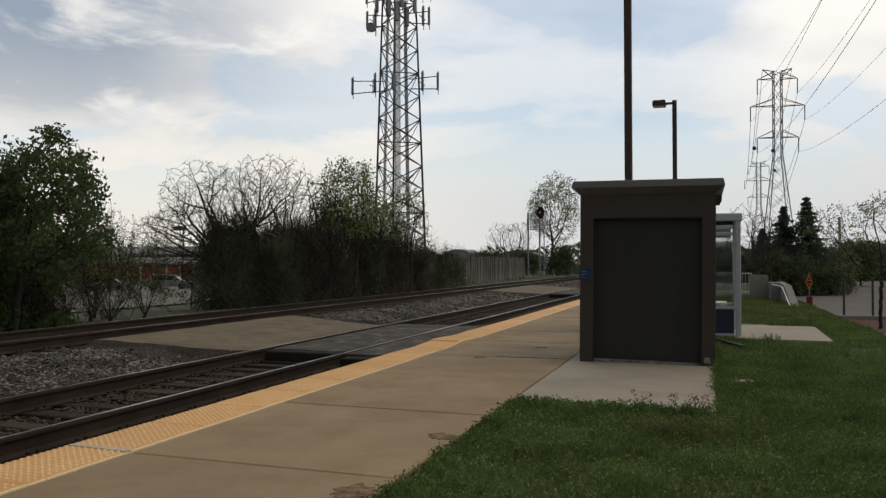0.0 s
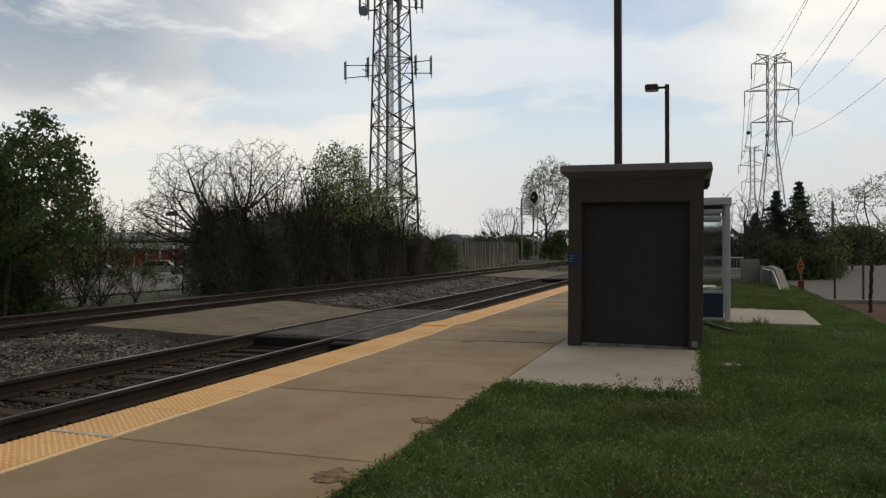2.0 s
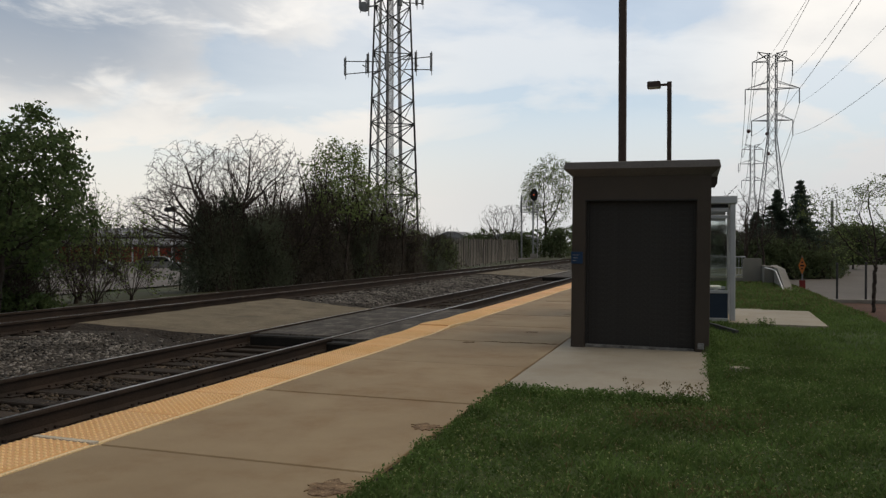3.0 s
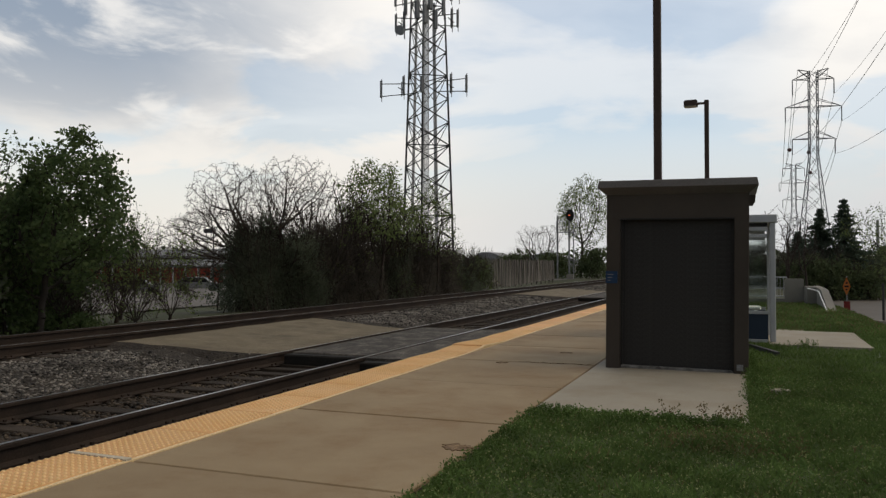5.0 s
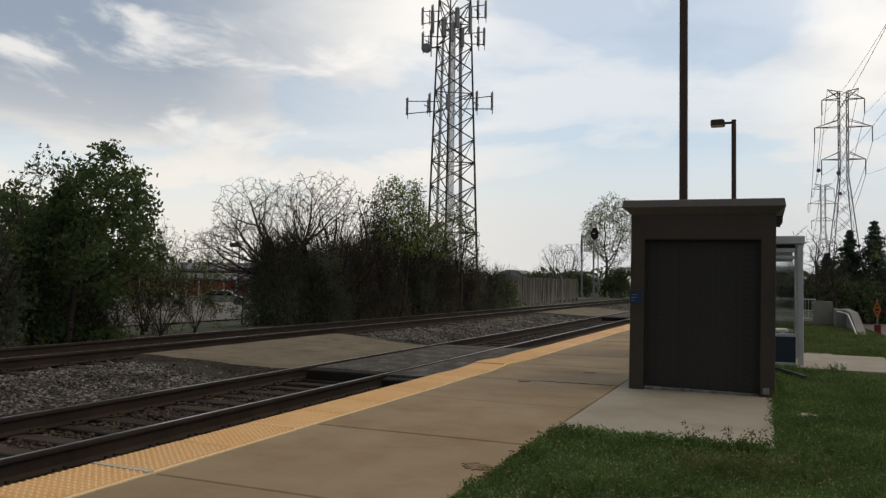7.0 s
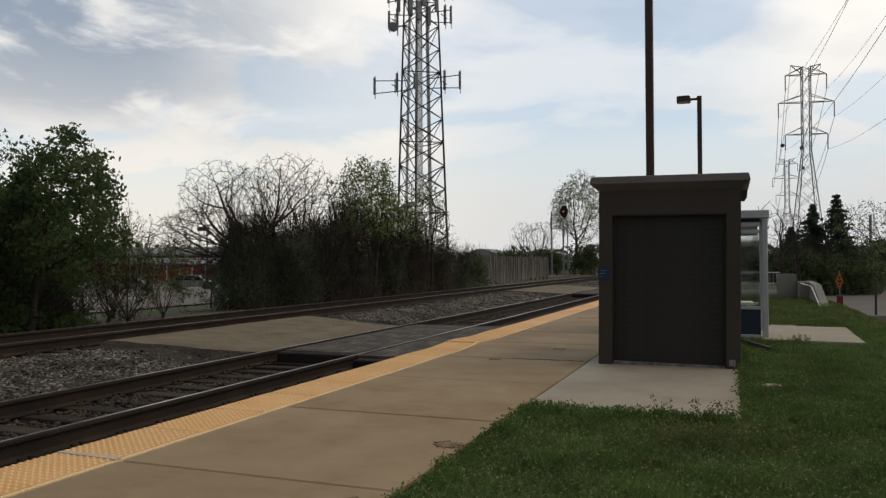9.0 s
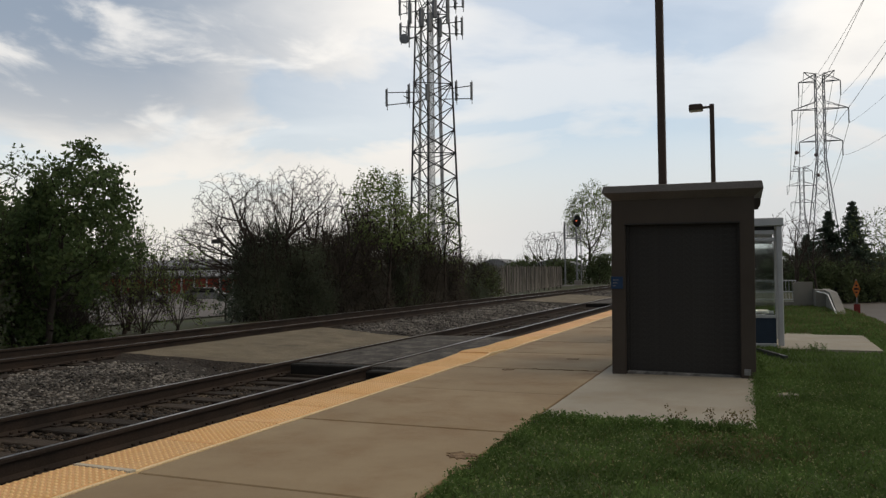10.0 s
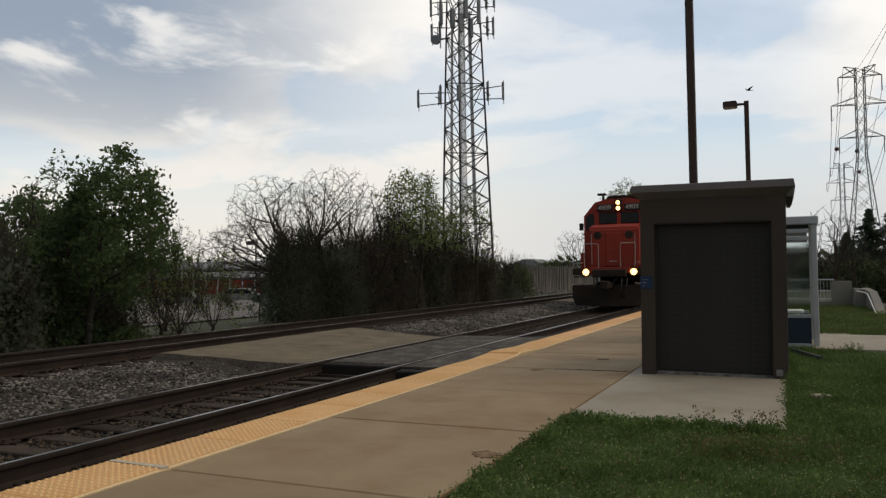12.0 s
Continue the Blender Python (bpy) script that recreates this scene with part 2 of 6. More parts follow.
    M["blue"] = surface("blue_sign", (0.008, 0.032, 0.085), (0.011, 0.04, 0.10), 0.4, 3, 60, 0.0, grain=0.05)
    M["white"] = surface("white_paint", (0.72, 0.72, 0.70), (0.80, 0.80, 0.78), 0.5, 3, 60, 0.03, grain=0.05)
    M["aluminium"] = surface("grey_aluminium", (0.42, 0.43, 0.45), (0.52, 0.53, 0.55), 0.45, 2, 60, 0.03, metal=0.4, grain=0.06)
    M["navy"] = surface("navy_panel", (0.018, 0.032, 0.055), (0.024, 0.04, 0.066), 0.5, 2, 60, 0.02)
    M["galv"] = surface("galvanised_steel", (0.20, 0.205, 0.21), (0.29, 0.295, 0.30), 0.55, 1, 30, 0.05, metal=0.6)
    M["dark_steel"] = surface("dark_steel", (0.05, 0.05, 0.052), (0.08, 0.08, 0.082), 0.6, 2, 40, 0.05, metal=0.4)
    M["pole"] = surface("brown_pole", (0.055, 0.036, 0.028), (0.07, 0.046, 0.036), 0.55, 1, 40, 0.05)
    M["pylon"] = surface("weathered_pylon_steel", (0.13, 0.135, 0.145), (0.18, 0.185, 0.195), 0.7, 1, 20, 0.0, metal=0.2)
    # near-black colour standing for the shade in the pits before the crossings
    M["end_shade"] = surface("black_end_shade", (0.010, 0.009, 0.008), (0.02, 0.017, 0.014), 0.95, 3, 40, 0.3)
    M["black"] = surface("black_paint", (0.012, 0.012, 0.012), (0.02, 0.02, 0.02), 0.55, 2, 40, 0.05, world_space=False)
    M["cable"] = surface("cable_jacket", (0.55, 0.55, 0.56), (0.65, 0.65, 0.66), 0.6, 2, 40, 0.05)
    M["wire"] = surface("conductor", (0.14, 0.14, 0.15), (0.2, 0.2, 0.21), 0.6, 1, 10, 0.0)
    M["fence"] = surface("grey_fence_wood", (0.11, 0.10, 0.088), (0.185, 0.168, 0.148), 0.9, 1.5, 30, 0.4, vary=0.6, stretch=(2, 2, 0.3))
    M["bark"] = surface("dark_bark", (0.032, 0.026, 0.021), (0.058, 0.048, 0.04), 0.95, 6, 40, 0.6)
    M["twig"] = surface("grey_twigs", (0.034, 0.027, 0.022), (0.06, 0.047, 0.039), 0.95, 3, 40, 0.2)
    M["leaf_maple"] = foliage("maple_leaves", (0.080, 0.118, 0.052), (0.125, 0.172, 0.068), 0.55, 0.3)
    M["leaf_young"] = foliage("young_leaves", (0.14, 0.19, 0.065), (0.21, 0.26, 0.10), 0.6, 0.25)
    M["leaf_dark"] = foliage("dark_shrub_leaves", (0.108, 0.126, 0.088), (0.125, 0.142, 0.098), 0.62, 0.35)
    M["leaf_brown"] = foliage("dry_brown_buds", (0.125, 0.110, 0.092), (0.14, 0.126, 0.104), 0.62, 0.35)
    M["leaf_far"] = foliage("far_leaves", (0.085, 0.11, 0.055), (0.12, 0.15, 0.075), 0.45, 0.3)
    M["needle"] = foliage("conifer_needles", (0.068, 0.094, 0.070), (0.096, 0.126, 0.088), 0.4, 0.3)
    M["wall"] = surface("retaining_concrete", (0.22, 0.205, 0.18), (0.28, 0.265, 0.235), 0.9, 0.7, 60, 0.15, grain=0.1)
    M["roof"] = surface("grey_roof", (0.22, 0.225, 0.235), (0.28, 0.285, 0.295), 0.8, 0.4, 12, 0.1)
    M["siding"] = surface("pale_siding", (0.30, 0.30, 0.29), (0.36, 0.36, 0.35), 0.8, 0.4, 12, 0.1)
    M["red_door"] = surface("red_roll_door", (0.26, 0.035, 0.02), (0.32, 0.05, 0.028), 0.6, 0.4, 8, 0.05, vary=0.12)
    M["brick"] = surface("dark_cladding", (0.08, 0.07, 0.066), (0.11, 0.10, 0.095), 0.85, 0.4, 10, 0.05)
    M["loco_red"] = surface("red_orange_paint", (0.27, 0.03, 0.017), (0.36, 0.042, 0.021), 0.45, 0.9, 30, 0.03, world_space=False, grain=0.10)
    M["loco_black"] = surface("grimy_black_paint", (0.016, 0.012, 0.009), (0.042, 0.029, 0.020), 0.8, 1.2, 30, 0.05, world_space=False)
    M["loco_white"] = surface("white_rail_paint", (0.28, 0.22, 0.20), (0.42, 0.36, 0.33), 0.5, 2, 40, 0.0, world_space=False)
    M["pane"] = surface("dark_glass", (0.008, 0.009, 0.010), (0.012, 0.013, 0.014), 0.15, 1, 10, 0.0, spec=0.25, world_space=False)
    M["lamp_on"] = glow("lit_headlight", (1.0, 0.50, 0.16), 5.0)
    M["red_lamp"] = glow("red_signal_light", (1.0, 0.16, 0.06), 1.3)
    M["board_text"] = glow("lit_numerals", (0.42, 0.38, 0.34), 0.08)
    M["orange"] = surface("orange_sign", (0.40, 0.12, 0.02), (0.48, 0.15, 0.03), 0.5, 3, 30, 0.0)
    M["red_sign"] = surface("red_sign", (0.16, 0.016, 0.014), (0.2, 0.02, 0.016), 0.5, 3, 30, 0.0)
    M["glass"] = glass("clear_glass")
    M["etched"] = glass("scratched_glass", (0.80, 0.84, 0.82), 0.09)
    M["marker"] = surface("dark_marker_ball", (0.10, 0.05, 0.045), (0.14, 0.06, 0.055), 0.6, 3, 30, 0.0)
    M["car_grey"] = surface("grey_car_paint", (0.16, 0.165, 0.17), (0.2, 0.2, 0.21), 0.3, 1, 10, 0.0)


materials()


# ---- building helpers ----
def part(name, bm, material, parent=None, label="", smooth=False):
    """Links a bmesh as one mesh object under its thing or part."""
    me = bpy.data.meshes.new(name)
    bm.to_mesh(me)
    bm.free()
    me.materials.append(M[material])
    if smooth:
        me.shade_smooth()
    ob = new(name, me)
    if parent is not None:
        ob.parent = parent
    if label:
        ob["label"] = label
    return ob


def from_arrays(name, verts, faces, material, parent=None, label=""):
    """One mesh object from numpy arrays: verts (n, 3) and faces (m, k)."""
    verts, faces = np.asarray(verts, np.float32), np.asarray(faces, np.int32)
    me = bpy.data.meshes.new(name)
    me.vertices.add(len(verts))
    me.vertices.foreach_set("co", verts.ravel())
    k = faces.shape[1]
    me.loops.add(faces.size)
    me.loops.foreach_set("vertex_index", faces.ravel())
    me.polygons.add(len(faces))
    me.polygons.foreach_set("loop_start", np.arange(0, faces.size, k, dtype=np.int32))
    me.update(calc_edges=True)
    me.validate()
    me.materials.append(M[material])
    ob = new(name, me)
    if parent is not None:
        ob.parent = parent
    if label:
        ob["label"] = label
    return ob


def box(bm, x0, x1, y0, y1, z0, z1, bevel=0.0):
    b = bmesh.new()
    bmesh.ops.create_cube(b, size=1)
    for v in b.verts:
        v.co = ((x0 + x1) / 2 + v.co.x * (x1 - x0), (y0 + y1) / 2 + v.co.y * (y1 - y0), (z0 + z1) / 2 + v.co.z * (z1 - z0))
    if bevel:
        bmesh.ops.bevel(b, geom=b.edges[:], offset=bevel, segments=1, affect="EDGES", profile=0.5)
    me = bpy.data.meshes.new("tmp")
    b.to_mesh(me)
    b.free()
    bm.from_mesh(me)
    bpy.data.meshes.remove(me)
    return bm


def bar(bm, p, q, r0, r1=None, sides=6):
    """A tapered round bar from p to q."""
    r1 = r0 if r1 is None else r1
    p, q = Vector(p), Vector(q)
    d = (q - p).normalized()
    a = d.orthogonal().normalized()
    b = d.cross(a)
    rings = []
    for c, r in ((p, r0), (q, r1)):
        rings.append([bm.verts.new(c + r * (math.cos(2 * math.pi * (i + 0.5) / sides) * a + math.sin(2 * math.pi * (i + 0.5) / sides) * b)) for i in range(sides)])
    for i in range(sides):
        j = (i + 1) % sides
        bm.faces.new((rings[0][i], rings[0][j], rings[1][j], rings[1][i]))
    bm.faces.new(rings[0][::-1])
    bm.faces.new(rings[1])
    return bm


def tube(bm, points, radii, sides=5):
    """One continuous round tube through the points."""
    rings = []
    points = [Vector(p) for p in points]
    for k, c in enumerate(points):
        d = (points[min(k + 1, len(points) - 1)] - points[max(k - 1, 0)]).normalized()
        a = d.cross(Vector((0.31, 0.95, 0.05))).normalized()
        b = d.cross(a)
        rings.append([bm.verts.new(c + radii[k] * (math.cos(2 * math.pi * i / sides) * a + math.sin(2 * math.pi * i / sides) * b)) for i in range(sides)])
    for u, v in zip(rings, rings[1:]):
        for i in range(sides):
            bm.faces.new((u[i], u[(i + 1) % sides], v[(i + 1) % sides], v[i]))
    bm.faces.new(rings[0][::-1])
    bm.faces.new(rings[-1])
    return bm


def prism(bm, outline, axis, lo, hi):
    """An outline of (u, v) pairs pushed along x, y or z from lo to hi."""
    def place(u, v, w):
        return (w, u, v) if axis == "x" else (u, w, v) if axis == "y" else (u, v, w)
    a = [bm.verts.new(place(u, v, lo)) for u, v in outline]
    b = [bm.verts.new(place(u, v, hi)) for u, v in outline]
    n = len(outline)
    for i in range(n):
        bm.faces.new((a[i], a[(i + 1) % n], b[(i + 1) % n], b[i]))
    bm.faces.new(a[::-1])
    bm.faces.new(b)
    bmesh.ops.recalc_face_normals(bm, faces=bm.faces[:])
    return bm


def empty(name, m=None, label="", category="", group="", kind=""):
    ob = new(name)
    ob.empty_display_size = 0.2
    if m is not None:
        ob.matrix_basis = m
    return tagged(ob, label, category, group, kind)


def smoothstep(a, b, x):
    k = min(1.0, max(0.0, (x - a) / (b - a)))
    return k * k * (3 - 2 * k)


# ---- ground, platform, tracks ----
RAIL_A, RAIL_B = -5.36, -6.92      # near track
RAIL_C, RAIL_D = -10.10, -11.55    # far track, a little higher
FAR_Z = 0.21
TRACK_Y0, TRACK_Y1 = -12.0, 330.0


def ground_z(x, y):
    if x > -1.9:
        z = -0.03 + 0.025 * noise.noise((x * 0.7, y * 0.7, 0)) * smoothstep(-1.6, -0.4, x)
        z -= 0.88 * smoothstep(2.9, 5.2, x)
        return z - 0.25 * smoothstep(60, 160, y) * smoothstep(2, 6, x)
    if x > -4.7:
        return -0.4
    if x > -13.0:
        return -0.6
    z = -0.12 - 0.35 * smoothstep(-14, -22, x) - 1.3 * smoothstep(-22, -75, x)
    return z + 0.06 * noise.noise((x * 0.5, y * 0.5, 3))


def sheet(name, xs, ys, height, material, lift=0.0):
    verts = [(x, y, height(x, y) + lift) for y in ys for x in xs]
    n = len(xs)
    faces = [(j * n + i, j * n + i + 1, j * n + n + i + 1, j * n + n + i) for j in range(len(ys) - 1) for i in range(n - 1)]
    return from_arrays(name, verts, faces, material)


def build_ground():
    xs = [-3000, -900, -300, -150, -110, -90, -75, -60, -50, -40, -32, -26, -22, -19, -17, -15, -14, -13.05, -12.95, -4.72, -4.68, -1.93, -1.88]
    xs += [-1.6 + 0.35 * i for i in range(26)] + [8, 10, 14, 20, 30, 50, 90, 200, 800, 3000]
    ys = [-600, -100, -30, -12] + [-6 + 0.6 * i for i in range(80)] + [43, 46, 50, 55, 60, 70, 80, 95, 110, 130, 160, 200, 300, 600, 1500, 4000]
    g = sheet("ground", xs, ys, lambda x, y: ground_z(x, y) - (0.06 if -1.7 < x < 5.4 and -3.7 < y < 35 else 0.0), "soil")
    tagged(g, "dark soil and rough grass ground", "ground", kind="structure")
    xs = [-1.86 + 0.33 * i for i in range(24)]
    ys = [-4 + 0.5 * i for i in range(80)]
    lawn = sheet("lawn", xs, ys, ground_z, "turf", 0.006)
    tagged(lawn, "green lawn of clover and uncut grass beside the platform", "lawn", kind="structure")
    lot = sheet("parking_lot", [-135, -110, -90, -75, -60, -50, -40, -32, -26, -22.5], [12 + 6 * i for i in range(18)], ground_z, "lot", 0.04)
    tagged(lot, "pale grey asphalt lot behind the trees", "pavement", kind="structure")
    road = sheet("road", [5.2, 6, 8, 11, 15, 22, 30], [34.8, 38, 42, 48, 55, 64, 74, 86], lambda x, y: -0.88 + 0.45 * smoothstep(45, 90, y), "lot", 0.0)
    tagged(road, "grey asphalt road below the grass bank", "road", kind="structure")
    bank = sheet("mulch_bed", [4.25, 4.8, 5.5, 6.5, 8, 11, 16], [18, 20, 22, 25, 28, 31, 34.6], lambda x, y: ground_z(x, y) + 0.03, "mulch")
    tagged(bank, "red-brown mulch bed between lawn and road", "flower bed", kind="structure")
    bm = bmesh.new()
    box(bm, 4.2, 16, 34.6, 34.8, -1.0, -0.72, 0.02)
    tagged(part("kerb", bm, "wall"), "pale concrete kerb along the road", "kerb", kind="structure")


build_ground()


def build_platform():
    bm = bmesh.new()
    box(bm, -4.58, -1.90, -6, 70, -0.45, -0.03)
    platform = tagged(part("platform", bm, "joint"), "tan concrete station platform with a yellow tactile edge", "platform", kind="structure")
    bm = bmesh.new()
    box(bm, -4.62, -4.56, -6, 70, -0.35, -0.05, 0.01)
    part("edge_beam", bm, "asphalt", platform)
    # slabs, each with tooled edges
    edges = [4.65 + 2.175 * i for i in range(-5, 31)]
    for y0, y1 in zip(edges, edges[1:]):
        bm = bmesh.new()
        rise = random.uniform(-0.004, 0.004)
        box(bm, -4.03, -1.905, y0 + 0.012, y1 - 0.012, -0.2, rise, 0.008)
        part("slab", bm, "concrete", platform)
    # behind the shed the platform widens
    for i, (y0, y1) in enumerate(((11.2, 13.2), (13.21, 15.0))):
        bm = bmesh.new()
        box(bm, -1.895, -0.3, y0, y1, -0.2, 0.0, 0.008)
        part("slab", bm, "concrete", platform)
    # tactile panels with rows of domes
    def heave(y):
        """Frost and the crossing have pushed some panels sideways and up."""
        on = smoothstep(10.6, 11.4, y) * (1 - smoothstep(14.6, 16.0, y))
        step_up = 0.004 * smoothstep(11.9, 12.8, y) if y < 12.835 else 0.024 * (1 - smoothstep(12.9, 14.4, y))
        return on * (0.022 * math.sin((y - 11.2) * 2.6) - 0.012), step_up + 0.003 * on * math.sin(y * 3.1) + 0.002

    def warp(bm):
        bmesh.ops.subdivide_edges(bm, edges=[e for e in bm.edges if abs(e.verts[0].co.y - e.verts[1].co.y) > 0.5], cuts=4)
        for v in bm.verts:
            dx, dz = heave(v.co.y)
            v.co.x += dx
            v.co.z += dz
        return bm

    starts = [4.65 + 0.91 * i for i in range(-12, 70)]
    for y0 in starts:
        near = 9.5 < y0 < 16.5
        lift = random.uniform(0.0, 0.003)
        bm = bmesh.new()
        box(bm, -4.62, -4.075, y0 + 0.004, y0 + 0.906, -0.06, 0.010 + lift, 0.004)
        part("tactile_panel", warp(bm) if near else bm, "tactile", platform)
        bm = bmesh.new()
        box(bm, -4.072, -4.036, y0 + 0.002, y0 + 0.908, -0.06, 0.006 + lift, 0.003)
        part("tactile_border", warp(bm) if near else bm, "tactile_edge", platform)
    verts, faces = [], []
    ring = [(math.cos(a), math.sin(a)) for a in [k * math.pi / 3 for k in range(6)]]
    for y0 in starts:
        if y0 < 1.5 or y0 > 16:
            continue
        for i in range(15):
            for j in range(9):
                cx, cy = -4.59 + 0.061 * j, y0 + 0.055 + 0.057 * i
                dx, dz = heave(cy) if 9.5 < y0 < 16.5 else (0.0, 0.0)
                cx, top = cx + dx, 0.0125 + dz
                b = len(verts)
                verts += [(cx + 0.0165 * u, cy + 0.0165 * v, top - 0.003) for u, v in ring] + [(cx + 0.010 * u, cy + 0.010 * v, top + 0.008) for u, v in ring]
                faces += [(b + q, b + (q + 1) % 6, b + 6 + (q + 1) % 6, b + 6 + q) for q in range(6)] + [(b + 6, b + 7, b + 8, b + 9), (b + 6, b + 9, b + 10, b + 11)]
    d = from_arrays("domes", verts, faces, "dome", platform)
    d["kind"] = "stuff"
    bm = bmesh.new()
    prism(bm, [(-4.60, 4.665), (-4.60, 4.625), (-4.04, 4.605), (-4.04, 4.66)], "z", 0.0, 0.0215)
    part("caulk_line", bm, "caulk", platform, "pale caulk in a tactile panel joint")
    # broken spots in the slabs
    for cx, cy, r, seed in ((-2.03, 5.88, 0.13, 1), (-2.05, 4.30, 0.16, 2), (-2.6, 12.6, 0.10, 3), (-2.55, 16.0, 0.10, 4), (-3.2, 11.0, 0.08, 5)):
        rng = random.Random(seed)
        bm = bmesh.new()
        out = [(cx + r * rng.uniform(0.55, 1.2) * math.cos(a), cy + 0.9 * r * rng.uniform(0.55, 1.2) * math.sin(a)) for a in [2 * math.pi * i / 26 for i in range(26)]]
        prism(bm, out, "z", -0.02, 0.0055)
        part("spalled_spot", bm, "rust", platform, "rust-brown broken spot in the concrete")
    # hairline cracks wandering across the slabs
    for k, (xa, ya, xb, yb) in enumerate(((-3.0, 11.18, -1.95, 11.17), (-2.9, 17.2, -2.1, 16.6), (-3.7, 19.5, -2.4, 20.1))):
        rng = random.Random(50 + k)
        left, right = [], []
        for i in range(15):
            t = i / 14
            x = xa + (xb - xa) * t + rng.uniform(-0.03, 0.03)
            y = ya + (yb - ya) * t + rng.uniform(-0.05, 0.05)
            w = 0.006 * (1 - abs(2 * t - 1)) + 0.002
            left.append((x, y - w))
            right.append((x, y + w))
        bm = bmesh.new()
        prism(bm, left + right[::-1], "z", -0.01, 0.0052)
        part("crack", bm, "rust", platform, "thin dark crack in a slab")
    # pale pad before the shed
    bm = bmesh.new()
    box(bm, -1.885, 0.08, 7.66, 13.1, -0.2, 0.004, 0.01)
    tagged(part("shed_pad", bm, "pad"), "pale concrete pad before the brown shed", "pavement", kind="structure")
    bm = bmesh.new()
    prism(bm, [(0.5, 15.1), (2.1, 15.0), (2.2, 18.3), (1.28, 18.35), (1.25, 18.75), (0.5, 18.75)], "z", -0.2, 0.02)
    tagged(part("shelter_pad", bm, "pad"), "pale concrete pad beside the shelter", "pavement", kind="structure")


M["rust"] = surface("rust_stain", (0.10, 0.058, 0.032), (0.32, 0.22, 0.13), 0.95, 14, 60, 0.7, bump_scale=0.02)
M["worn_bar"] = surface("worn_grey_bar", (0.06, 0.055, 0.05), (0.30, 0.285, 0.27), 0.8, 9, 60, 0.3, world_space=False)
build_platform()


def rail_mesh(z):
    """Flat-bottomed rail section, 0.18 m high, running along y."""
    half = [(0.075, 0.0), (0.075, 0.012), (0.012, 0.035), (0.009, 0.13), (0.036, 0.142), (0.036, 0.168), (0.028, 0.180)]
    bm = bmesh.new()
    out = half + [(-u, v) for u, v in half[::-1]]
    prism(bm, [(u, v + z - 0.18) for u, v in out], "y", TRACK_Y0, TRACK_Y1)
    return bm


def build_track(name, xa, xb, z, ties_to, label):
    track = empty(name, pose(0, 0, 0), label, "railway track", kind="structure")
    for x in (xa, xb):
        bm = rail_mesh(z)
        bmesh.ops.translate(bm, verts=bm.verts[:], vec=(x, 0, 0))
        rail = part("rail", bm, "rail_side", track)
        bm = bmesh.new()
        box(bm, x - 0.016, x + 0.016, TRACK_Y0, TRACK_Y1, z - 0.004, z + 0.002)
        part("rail_head", bm, "rail_top", rail, "polished steel running surface")
    bm = bmesh.new()
    box(bm, -1.3, 1.3, -0.115, 0.115, -0.16, 0.0, 0.012)
    mid = (xa + xb) / 2
    y = -6.0
    first = None
    while y < ties_to:
        jx, jr = random.uniform(-0.04, 0.04), random.uniform(-1.2, 1.2)
        if first is None:
            first = part("tie", bm, "tie", track)
            ob = first
        else:
            ob = new("tie", first.data)
            ob.parent = track
        ob.matrix_basis = pose(mid + jx, y, z - 0.183 + random.uniform(-0.012, 0.0), 0, 0, jr)
        y += 0.52 + random.uniform(-0.03, 0.03)
    # tie plates with spikes along the nearer stretch
    bm = bmesh.new()
    box(bm, -0.16, 0.16, -0.09, 0.09, 0, 0.014, 0.003)
    for sx in (-0.1, 0.1):
        for sy in (-0.05, 0.05):
            box(bm, sx - 0.014, sx + 0.014, sy - 0.014, sy + 0.014, 0.014, 0.04, 0.003)
    plate = None
    y = -6.0
    for i in range(44):
        for x in (xa, xb):
            if plate is None:
                plate = part("tie_plate", bm, "rail_side", track)
                ob = plate
            else:
                ob = new("tie_plate", plate.data)
                ob.parent = track
            ob.matrix_basis = pose(x, y + 0.52 * i, z - 0.182)
    return track


build_track("rail_track", RAIL_A, RAIL_B, 0.0, 60, "rusty steel rails on weathered timber ties beside the platform")
build_track("rail_track", RAIL_C, RAIL_D, FAR_Z, 44, "rusty steel rails of the raised far track")


def bed_z(x, y):
    """The ballast's own surface."""
    far = FAR_Z - 0.21
    z = -0.205 if x > -7.3 else -0.205 + (far + 0.205) * smoothstep(-7.4, -9.2, x)
    z -= 0.12 * smoothstep(-5.0, -4.75, x) + 0.5 * smoothstep(-12.5, -13.6, x)
    z -= 0.018 * smoothstep(-7.2, -6.9, x)
    z += 0.05 * smoothstep(-7.3, -7.7, x) * (1 - smoothstep(-8.4, -9.2, x))
    for y0 in (11.15, 35.2):
        z -= 0.10 * smoothstep(y0 - 1.2, y0 - 0.4, y) * (1 - smoothstep(y0 + 0.2, y0 + 0.6, y)) * smoothstep(-7.2, -6.9, x)
    return z + 0.02 * noise.noise((x * 2.2, y * 2.2, 1))


